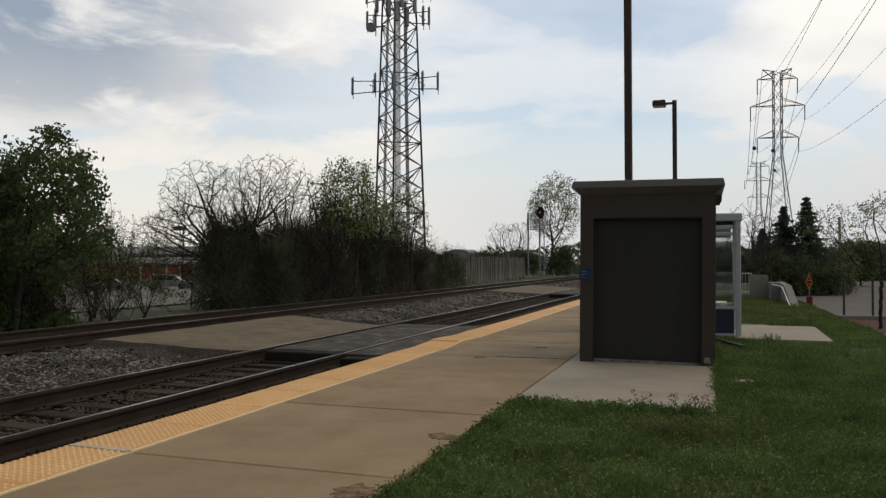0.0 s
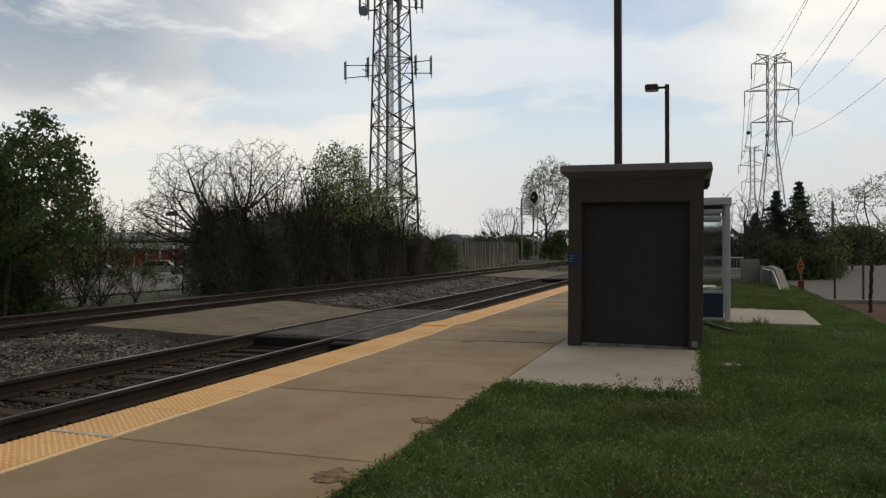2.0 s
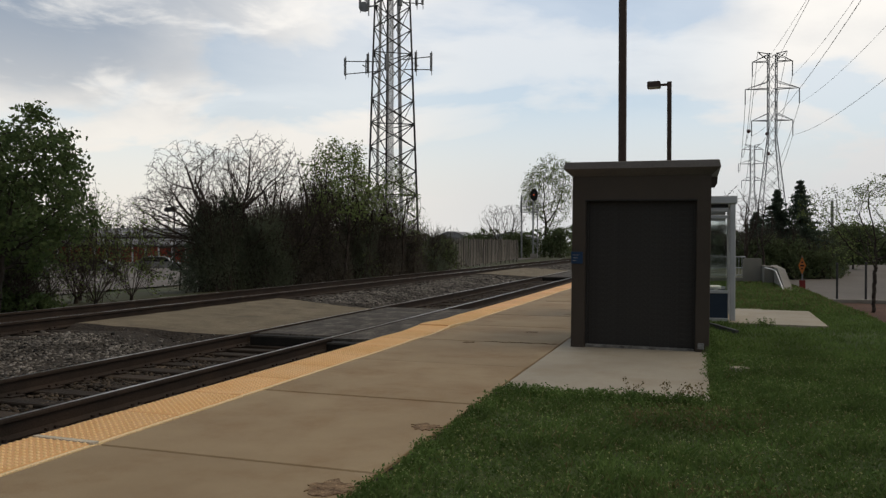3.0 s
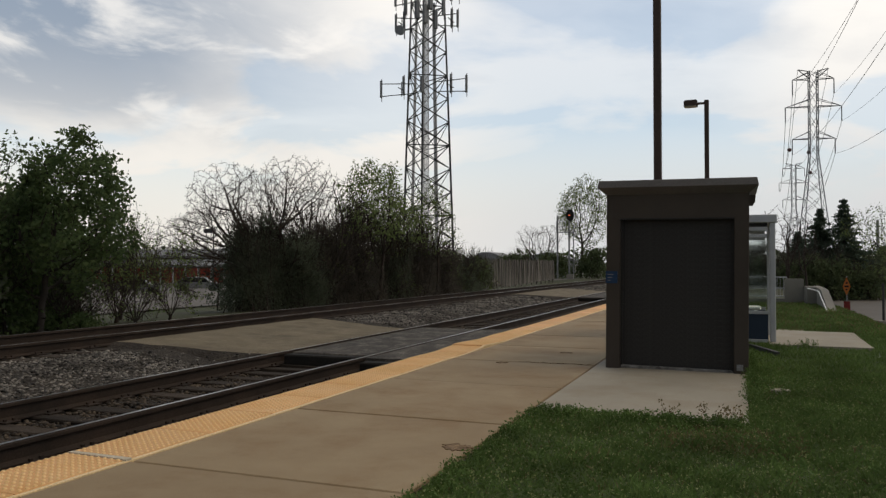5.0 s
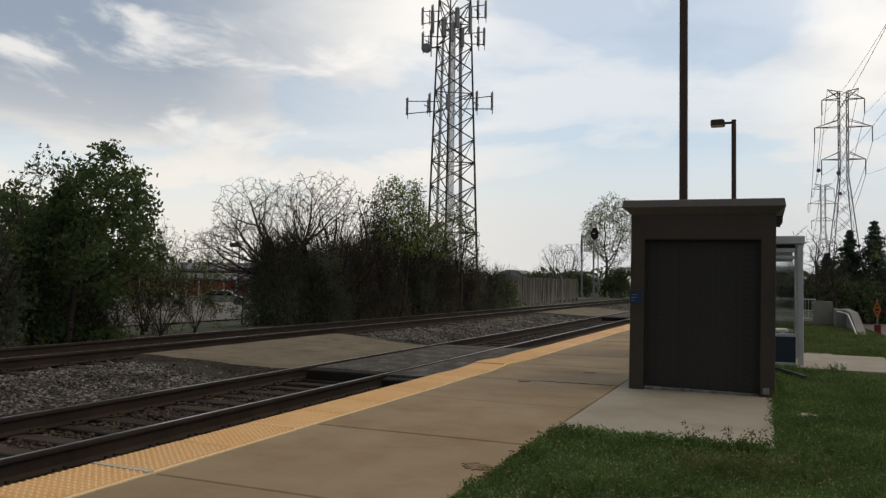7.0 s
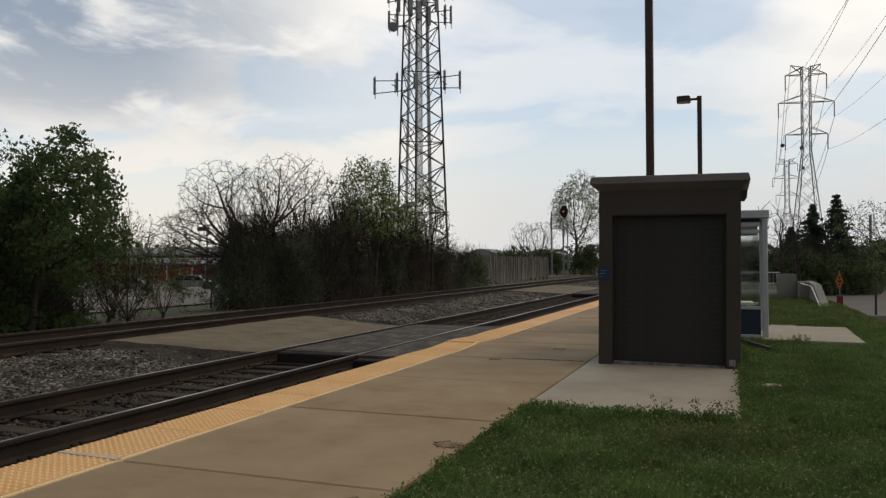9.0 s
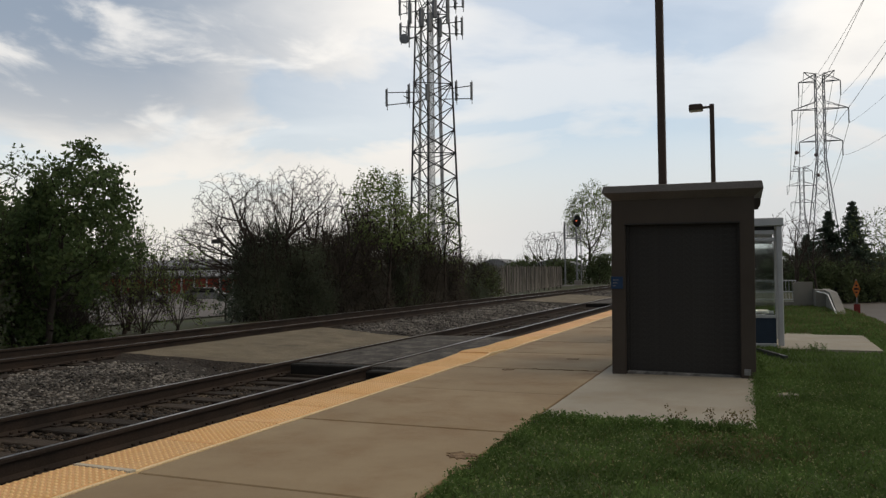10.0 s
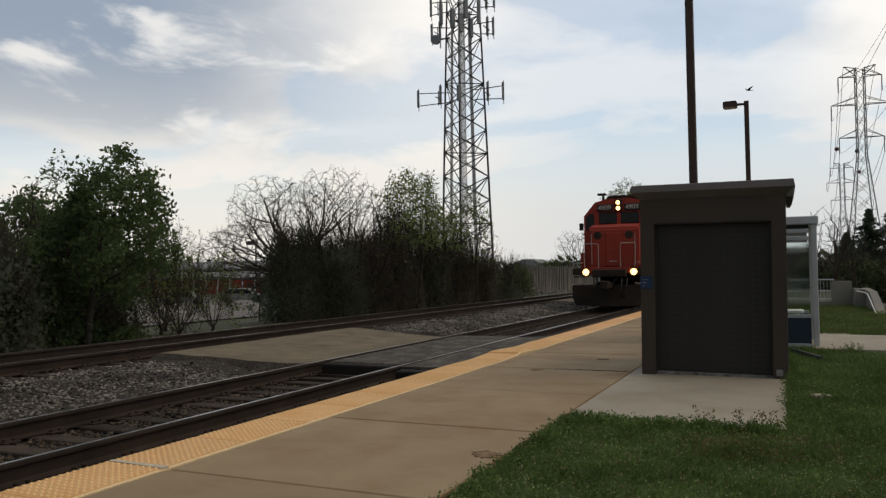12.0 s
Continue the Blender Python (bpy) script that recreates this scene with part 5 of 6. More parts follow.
    # beyond the signal
    plant("tall_tree", (-20.3, 105, 0), 13.8, 7.8, 81, "tall tree with sparse fresh leaves behind the signal", "tree", "leaf_young", 5, 0.26, 0.10, "twig", keep=0.5, points=1300, stems=1, foot=0.13, fine=0.012, ragged=0.5, step=0.10, crown=0.62, crown_half=0.38, thick=0.6, low=3.0)
    plant("bare_tree", (-25.0, 101, 0), 7.4, 6.0, 82, "bare round tree behind the fence", "tree", per=0, bark="twig", points=1100, stems=2, foot=0.12, fine=0.009, ragged=0.5, step=0.09, crown=0.6, crown_half=0.4, thick=0.7)
    for k, (x, y, sx, sy, sz) in enumerate(((-17.5, 99, 5, 5, 4.2), (-22.5, 97, 6, 5, 3.4), (-14.5, 110, 7, 6, 4.0), (-29, 104, 7, 5, 3.4))):
        thicket("shrub", (x, y, -0.1), (sx, sy, sz), 90 + k, "grey-green shrub beyond the fence", "leaf_far", 3000, 0.14)
    # by the road
    conifer((5.25, 60, -0.6), 5.9, 5.6, 101, "dark green spruce behind the ramp")
    conifer((6.75, 60, -0.6), 6.5, 5.6, 102, "dark green spruce behind the ramp")
    conifer((4.0, 62, -0.6), 4.4, 4.8, 103, "dark green spruce behind the ramp")
    for k, (x, y, sx, sy, sz, leaf) in enumerate(((3.6, 56, 3.2, 3, 3.0, "leaf_far"), (5.6, 57, 3, 3, 3.0, "leaf_far"), (7.6, 58, 3, 3, 2.4, "leaf_far"), (8.8, 66, 4, 4, 4.0, "leaf_far"), (13, 92, 8, 5, 4.2, "leaf_far"), (19, 92, 8, 5, 4.6, "leaf_far"), (25, 90, 8, 5, 4.4, "leaf_far"), (32, 88, 8, 5, 4.6, "leaf_far"), (1.6, 58, 3.5, 3, 3.4, "leaf_dark"), (4.6, 59, 3.4, 3, 3.8, "leaf_dark"), (8.6, 62, 3.2, 3, 3.0, "leaf_far"))):
        thicket("shrub", (x, y, -0.75), (sx, sy, sz), 110 + k, "leafy shrub along the road", leaf, 3200, 0.09 if y < 80 else 0.17)
    plant("bare_tree", (2.2, 52, -0.3), 5.2, 3.0, 121, "thin bare tree beside the spruces", "tree", per=0, bark="twig", points=260, stems=2, fine=0.01)
    plant("bare_tree", (3.0, 48, -0.3), 4.6, 2.4, 124, "thin bare tree beside the spruces", "tree", per=0, bark="twig", points=200, stems=2, fine=0.01)
    plant("roadside_tree", (5.65, 30, -0.85), 5.0, 4.2, 122, "slender tree with sparse small leaves in the mulch bed", "tree", "leaf_young", 4, 0.09, 0.034, "bark", keep=0.6, points=420, foot=0.4, crown=0.70, crown_half=0.32, fine=0.005, ragged=0.8, step=0.11, thick=0.42)
    plant("roadside_tree", (12.5, 74, -0.6), 3.8, 4.6, 123, "round leafy tree beyond the road", "tree", "leaf_far", 6, 0.2, 0.09, "bark", points=420)
    # far belt of woods closing the view
    rng = np.random.default_rng(7)
    pts = []
    for a in np.linspace(-115, 115, 520):
        r = rng.uniform(330, 420)
        x, y = r * math.sin(radians(a)), r * math.cos(radians(a))
        h = rng.uniform(5, 9) + 2 * math.sin(a * 0.4)
        n = 26
        c = np.stack([rng.normal(x, 3.2, n), rng.normal(y, 3.2, n), rng.uniform(-2, h, n)], 1)
        pts.append(c)
    V, F = leaf_arrays(8, np.concatenate(pts), 1, 0.5, 1.5)
    tagged(from_arrays("far_woods", V, F, "leaf_far"), "distant belt of grey-green woods", "woods", kind="stuff")


build_plants()


def build_grass():
    rng = np.random.default_rng(21)

    def heights(x, y):
        return np.array([ground_z(a, b) for a, b in zip(x, y)])

    def blades(n, x0, x1, y0, y1, tall, wide, name, material, label, falloff=0.0):
        x = rng.uniform(x0, x1, n)
        y = y0 + (y1 - y0) * rng.uniform(0, 1, n) ** (1 + falloff)
        ok = ~((x < 0.09) & (y > 7.6) & (y < 13.1)) & ~((x < 0.6) & (y > 15.4) & (y < 17.2)) & ~((x > 0.5) & (x < 2.15) & (y > 15.05) & (y < 18.4))
        ok &= ~((x < -0.3) & (y > 13))
        x, y = x[ok], y[ok]
        n = len(x)
        z = heights(x, y)
        clump = np.array([noise.noise((a * 1.1, b * 1.1, 9)) for a, b in zip(x, y)])
        h = tall * rng.uniform(0.5, 1.3, n) * (1 + 0.7 * clump)
        a = rng.uniform(0, 6.28, n)
        dx, dy = np.cos(a), np.sin(a)
        lean = rng.normal(0, 0.45, (n, 2)) * h[:, None]
        wv = wide * rng.uniform(0.6, 1.3, n)
        p0 = np.stack([x - dx * wv, y - dy * wv, z], 1)
        p1 = np.stack([x + dx * wv, y + dy * wv, z], 1)
        p2 = np.stack([x + dx * wv * 0.7 + lean[:, 0] * 0.4, y + dy * wv * 0.7 + lean[:, 1] * 0.4, z + h * 0.6], 1)
        p3 = np.stack([x + lean[:, 0], y + lean[:, 1], z + h], 1)
        V = np.stack([p0, p1, p2, p3], 1).reshape(-1, 3)
        F = np.arange(4 * n).reshape(-1, 4)
        tagged(from_arrays(name, V, F, material), label, "grass", kind="stuff")

    blades(90000, -1.82, 3.2, 2.2, 9.0, 0.038, 0.004, "grass", "blade", "short uncut green lawn grass", 0.3)
    blades(26000, -1.84, 4.0, -4.0, 2.4, 0.045, 0.005, "grass", "blade", "short uncut green lawn grass at the near end")
    blades(60000, -1.0, 3.8, 7.6, 20.0, 0.06, 0.006, "grass", "blade", "short uncut green lawn grass farther along", 0.4)
    blades(30000, -0.5, 4.4, 18.0, 33.0, 0.075, 0.012, "grass", "blade", "rough grass on the bank", 0.2)
    blades(7000, -0.5, 4.4, 18.0, 33.0, 0.085, 0.010, "dry_grass", "dry", "dry blades in the rough grass on the bank", 0.2)
    # longer tufts
    n = 260
    tx, ty = rng.uniform(-1.75, 3.2, n), 2.3 + 9.0 * rng.uniform(0, 1, n) ** 1.2
    ok = ~((tx < 0.25) & (ty > 7.4))
    tx, ty = np.repeat(tx[ok], 45), np.repeat(ty[ok], 45)
    n = len(tx)
    bx, by = tx + rng.normal(0, 0.07, n), ty + rng.normal(0, 0.07, n)
    bz = heights(bx, by)
    h = rng.uniform(0.05, 0.12, n)
    a = rng.uniform(0, 6.28, n)
    lx, ly = rng.normal(0, 0.35, n) * h, rng.normal(0, 0.35, n) * h
    wv = 0.0035
    V = np.stack([np.stack([bx - wv * np.cos(a), by - wv * np.sin(a), bz], 1), np.stack([bx + wv * np.cos(a), by + wv * np.sin(a), bz], 1), np.stack([bx + lx * 0.4 + wv * np.cos(a), by + ly * 0.4, bz + h * 0.6], 1), np.stack([bx + lx, by + ly, bz + h], 1)], 1).reshape(-1, 3)
    tagged(from_arrays("grass_tufts", V, np.arange(4 * n).reshape(-1, 4), "blade"), "longer tufts standing in the lawn", "grass", kind="stuff")
    blades(1500, -0.7, 0.5, 6.5, 7.4, 0.05, 0.004, "dry_grass", "dry", "patch of dry brown grass before the pad")
    blades(1500, -0.4, 0.7, 4.2, 5.1, 0.05, 0.004, "dry_grass", "dry", "patch of dry brown grass in the lawn")
    blades(6000, -1.9, 3.2, 2.2, 12.0, 0.05, 0.004, "dry_grass", "dry", "scattered dry brown grass blades", 0.3)
    # clover-like weeds: low leaf rosettes
    n = 14000
    x, y = rng.uniform(-1.88, 3.2, n), 2.2 + 9.5 * rng.uniform(0, 1, n) ** 1.3
    ok = ~((x < 0.09) & (y > 7.66))
    x, y = x[ok], y[ok]
    c = np.stack([x, y, heights(x, y) + rng.uniform(0.02, 0.06, len(x))], 1)
    V, F = leaf_arrays(31, c, 4, 0.018, 0.014, 0.3)
    tagged(from_arrays("clover", V, F, "weed"), "low clover leaves in the lawn", "weeds", kind="stuff")
    n = 11000
    x, y = rng.uniform(-1.88, 3.2, n), 2.2 + 8.5 * rng.uniform(0, 1, n) ** 1.3
    ok = ~((x < 0.09) & (y > 7.66))
    x, y = x[ok], y[ok]
    c = np.stack([x, y, heights(x, y) + rng.uniform(0.05, 0.085, len(x))], 1)
    V, F = leaf_arrays(32, c, 2, 0.005, 0.0068, 0.3)
    tagged(from_arrays("flowers", V, F, "flower"), "tiny yellow-green clover flowers", "flowers", kind="stuff")
    # ragged taller weeds along the edges of platform and pad
    spots = []
    for i in range(190):
        y = rng.uniform(2.5, 7.6)
        spots.append((-1.86 + abs(rng.normal(0, 0.09)), y, rng.uniform(0.0, 0.05)))
    for i in range(190):
        x = rng.uniform(-1.85, 0.05)
        spots.append((x, 7.60 - abs(rng.normal(0, 0.14)) + 0.08 * max(0, -x - 0.6), rng.uniform(0.01, 0.07)))
    for i in range(60):
        spots.append((0.06 + rng.uniform(0, 0.15), rng.uniform(7.6, 13), rng.uniform(0.05, 0.13)))
    for i in range(10):
        spots.append((rng.uniform(0.6, 1.3), 15.0 + rng.normal(0, 0.06), rng.uniform(0.05, 0.13)))
    segs, leaves = [], []
    for x, y, h in spots:
        for k in range(3):
            q = Vector((x + rng.normal(0, 0.035), y + rng.normal(0, 0.035), h * rng.uniform(0.7, 1.2)))
            segs.append((Vector((x, y, -0.04)), q, 0.0018, 0.001))
            for t in (0.4, 0.6, 0.8, 1.0):
                leaves.append(Vector((x, y, -0.02)).lerp(q, t))
    V, F = branch_arrays(segs, 3)
    tagged(from_arrays("weed_stems", V, F, "weed"), "thin stems of weeds along the concrete edges", "weeds", kind="stuff")
    V, F = leaf_arrays(33, leaves, 3, 0.013, 0.011, 0.4)
    tagged(from_arrays("weed_leaves", V, F, "weed"), "ragged green weeds creeping over the concrete edges", "weeds", kind="stuff")
    # dark stalks before the pad
    segs, leaves = [], []
    for x, y, h in ((-0.62, 7.70, 0.15), (-0.30, 7.70, 0.14), (-0.10, 7.70, 0.15), (-0.2, 7.66, 0.10), (0.0, 7.68, 0.14)):
        for k in range(3):
            q = Vector((x + rng.normal(0, 0.05), y + rng.normal(0, 0.05), h * rng.uniform(0.7, 1.1)))
            segs.append((Vector((x, y, -0.02)), q, 0.002, 0.001))
            leaves += [Vector((x, y, 0)).lerp(q, t) for t in (0.5, 0.75, 1.0)]
    V, F = branch_arrays(segs, 3)
    tagged(from_arrays("weed_stems", V, F, "dry"), "dry brown weed stalks before the pad", "weeds", kind="stuff")
    V, F = leaf_arrays(34, leaves, 5, 0.015, 0.012, 0.5)
    tagged(from_arrays("weed_leaves", V, F, "dry"), "dry brown seed heads before the pad", "weeds", kind="stuff")


build_grass()


# ---- far things ----
def build_far_left():
    b = empty("storage_building", pose(0, 0, 0), "long low storage building with red roll doors and white posts", "building")
    bm = bmesh.new()
    box(bm, -128, -72, 116, 124, -2.2, 1.35)
    part("wall", bm, "brick", b)
    bm = bmesh.new()
    prism(bm, [(115.4, 1.25), (115.4, 1.5), (120, 2.6), (124.6, 1.5), (124.6, 1.25)], "x", -128.5, -71.5)
    part("roof", bm, "roof", b)
    first = None
    x = -127.5
    while x < -73:
        bm = bmesh.new()
        box(bm, x, x + 2.4, 115.8, 115.98, -2.0, 1.0, 0.02)
        part("roll_door", bm, "red_door", b)
        bm = bmesh.new()
        box(bm, x + 2.5, x + 2.75, 115.75, 115.98, -2.0, 1.1, 0.02)
        part("white_post", bm, "white", b)
        x += 2.9
    h = empty("warehouse", pose(0, 0, 0), "distant wide warehouse with a grey metal roof", "building")
    bm = bmesh.new()
    box(bm, -165, -95, 160, 180, -2, 3.6)
    part("wall", bm, "brick", h)
    bm = bmesh.new()
    prism(bm, [(159, 3.5), (159, 3.9), (170, 6.0), (181, 3.9), (181, 3.5)], "x", -166, -94)
    part("roof", bm, "roof", h)
    # houses behind the fence
    for x, y, w, label in ((-35.0, 112, 6.5, "small house with a grey gable roof behind the fence"), (-28.0, 120, 9, "small house with a grey gable roof behind the trees")):
        hs = empty("house", pose(x, y, 0), label, "house")
        bm = bmesh.new()
        box(bm, -w / 2, w / 2, -3, 3, -0.2, 2.4)
        part("wall", bm, "siding", hs)
        bm = bmesh.new()
        prism(bm, [(-w / 2 - 0.4, 2.3), (w / 2 + 0.4, 2.3), (0.6, 3.5), (-0.6, 3.5)], "y", -3.4, 3.4)
        part("roof", bm, "roof", hs)
        for sx in (-w / 4, w / 4):
            bm = bmesh.new()
            box(bm, sx - 0.5, sx + 0.5, -3.06, -3.002, 0.9, 2.0, 0.02)
            part("window", bm, "pane", hs)
    # utility wires over the lot
    for z in (3.4, 4.0, 4.6, 5.3):
        wire(Vector((-150, 128, z + 0.3)), Vector((-45, 104, z)), 0.5, 0.03, "thin utility wire above the lot")
    # yard lamp
    lamp = empty("yard_lamp", pose(-46.3, 60, -1.5), "dark yard lamp post with a flat head beyond the tracks", "street lamp")
    bm = bmesh.new()
    bar(bm, (0, 0, 0), (0, 0, 6.1), 0.09, 0.07, 8)
    part("pole", bm, "dark_steel", lamp)
    bm = bmesh.new()
    prism(bm, [(-0.95, 6.0), (-0.95, 6.35), (-0.1, 6.45), (0.1, 6.3), (0.1, 6.0)], "y", -0.25, 0.25)
    part("lamp_head", bm, "dark_steel", lamp)
    # parked cars, half hidden by the shrubs
    for x, y, m, label in ((-50.4, 63, "car_grey", "grey parked car beside the yard lamp"), (-58, 63, "car_grey", "grey parked car beyond the trees")):
        car = empty("car", pose(x, y, ground_z(x, y) + 0.05, 0, 0, 30), label, "car", "parked cars")
        bm = bmesh.new()
        prism(bm, [(-2.2, 0.3), (2.2, 0.3), (2.25, 0.75), (1.3, 0.9), (0.7, 1.42), (-1.2, 1.45), (-2.0, 0.95), (-2.25, 0.85)], "y", -0.85, 0.85)
        bmesh.ops.bevel(bm, geom=bm.edges[:], offset=0.06, segments=1, affect="EDGES")
        part("body", bm, m, car)
        for s in (-1, 1):
            bm = bmesh.new()
            prism(bm, [(1.15, 0.92), (0.66, 1.34), (-1.1, 1.37), (-1.7, 0.95)], "y", s * 0.86 - 0.008, s * 0.86 + 0.008)
            part("side_window", bm, "pane", car)
            for wx in (-1.35, 1.4):
                bm = bmesh.new()
                bar(bm, (wx, s * 0.68, 0.33), (wx, s * 0.88, 0.33), 0.33, 0.33, 14)
                part("wheel", bm, "black", car)


build_far_left()


def build_right():
    # ramp walls and railing behind the shelter
    w = empty("ramp_wall", pose(0, 0, 0), "low concrete ramp wall with sloping end and pipe handrail", "wall")
    bm = bmesh.new()
    prism(bm, [(1.62, 0.0), (2.3, 0.0), (2.3, 0.90), (2.28, 0.92), (1.70, 0.92), (1.63, 0.86)], "y", 32.9, 33.4)
    part("pier", bm, "wall", w)
    bm = bmesh.new()
    prism(bm, [(2.3, -0.7), (2.75, -0.7), (2.75, 0.62), (2.3, 0.66)], "y", 31.5, 33.0)
    part("wall_face", bm, "wall", w)
    bm = bmesh.new()
    prism(bm, [(33.0, -1.0), (33.0, 0.66), (30.0, 0.60), (26.6, -0.22), (26.6, -1.0)], "x", 2.62, 2.86)
    part("sloping_wall", bm, "wall", w)
    bm = bmesh.new()
    tube(bm, [(2.32, 31.4, 0.60), (2.5, 30.2, 0.56), (2.56, 29.9, 0.52), (2.58, 27.0, -0.12)], [0.022] * 4, 6)
    part("handrail", bm, "white", w, "pale pipe handrail")
    bm = bmesh.new()
    box(bm, -1.5, 1.9, 32.95, 33.25, -0.1, 0.16, 0.02)
    part("plinth", bm, "wall", w)
    r = empty("railing", pose(0, 0, 0), "pale grey tube railing on a low plinth", "railing")
    for z in (0.98, 0.55, 0.24):
        bm = bmesh.new()
        bar(bm, (-1.5, 33.1, z), (1.72, 33.1, z), 0.022, 0.022, 6)
        part("rail", bm, "aluminium", r)
    for i in range(28):
        bm = bmesh.new()
        x = -1.4 + 0.115 * i
        bar(bm, (x, 33.1, 0.24), (x, 33.1, 0.98), 0.009, 0.009, 5)
        part("baluster", bm, "aluminium", r)
    # warning sign
    s = empty("road_sign", pose(5.16, 45, -0.95), "orange diamond road sign on a post above a red plate", "road sign")
    bm = bmesh.new()
    bar(bm, (0, 0.03, 0), (0, 0.03, 1.85), 0.03, 0.03, 6)
    part("post", bm, "galv", s)
    bm = bmesh.new()
    prism(bm, [(0, 0.85), (0.19, 1.32), (0, 1.80), (-0.19, 1.32)], "y", -0.012, 0.0)
    diamond = part("diamond", bm, "orange", s)
    for z0, z1, hw in ((1.46, 1.54, 0.05), (1.28, 1.37, 0.10), (1.12, 1.19, 0.05)):
        bm = bmesh.new()
        box(bm, -hw, hw, -0.018, -0.0125, z0, z1)
        part("writing_bar", bm, "black", diamond)
    bm = bmesh.new()
    box(bm, -0.14, 0.16, -0.012, 0.0, 0.05, 0.55, 0.003)
    part("red_plate", bm, "red_sign", s)
    # posts by the kerb
    for x, y, h in ((5.33, 35.2, 1.6), (6.38, 35.2, 1.65), (5.35, 46.5, 1.2)):
        b = empty("bollard_post", pose(x, y, -0.9), "slim dark steel post beside the road", "post", "posts by the road")
        bm = bmesh.new()
        bar(bm, (0, 0, 0), (0, 0, h), 0.045, 0.045, 8)
        part("shaft", bm, "dark_steel", b)
        bm = bmesh.new()
        bar(bm, (0, 0, h), (0, 0, h + 0.03), 0.05, 0.03, 8)
        part("post_cap", bm, "dark_steel", b)
    # low building behind the shelter and a far chimney
    b = empty("low_building", pose(0, 0, 0), "low grey flat-roofed building behind the shelter", "building")
    bm = bmesh.new()
    box(bm, -8, 1.9, 68, 76, -0.6, 2.7)
    part("wall", bm, "brick", b)
    bm = bmesh.new()
    box(bm, -8.3, 2.2, 67.6, 76.4, 2.7, 3.2, 0.05)
    part("roof", bm, "siding", b)
    c = empty("chimney", pose(62, 420, -1), "faint pale chimney far away", "chimney")
    bm = bmesh.new()
    bar(bm, (0, 0, 0), (0, 0, 25), 0.8, 0.65, 12)
    part("stack", bm, "siding", c)
    bm = bmesh.new()
    out = [(0.42 + 0.11 * math.cos(a), 9.75 + 0.09 * math.sin(a)) for a in [2 * math.pi * i / 9 for i in range(9)]]
    prism(bm, out, "z", -0.05, 0.012)
    tagged(part("flat_stone", bm, "pad"), "flat pale stone lying in the grass", "stone")


build_right()
# ---- locomotive ----
LOCO_X = -6.13


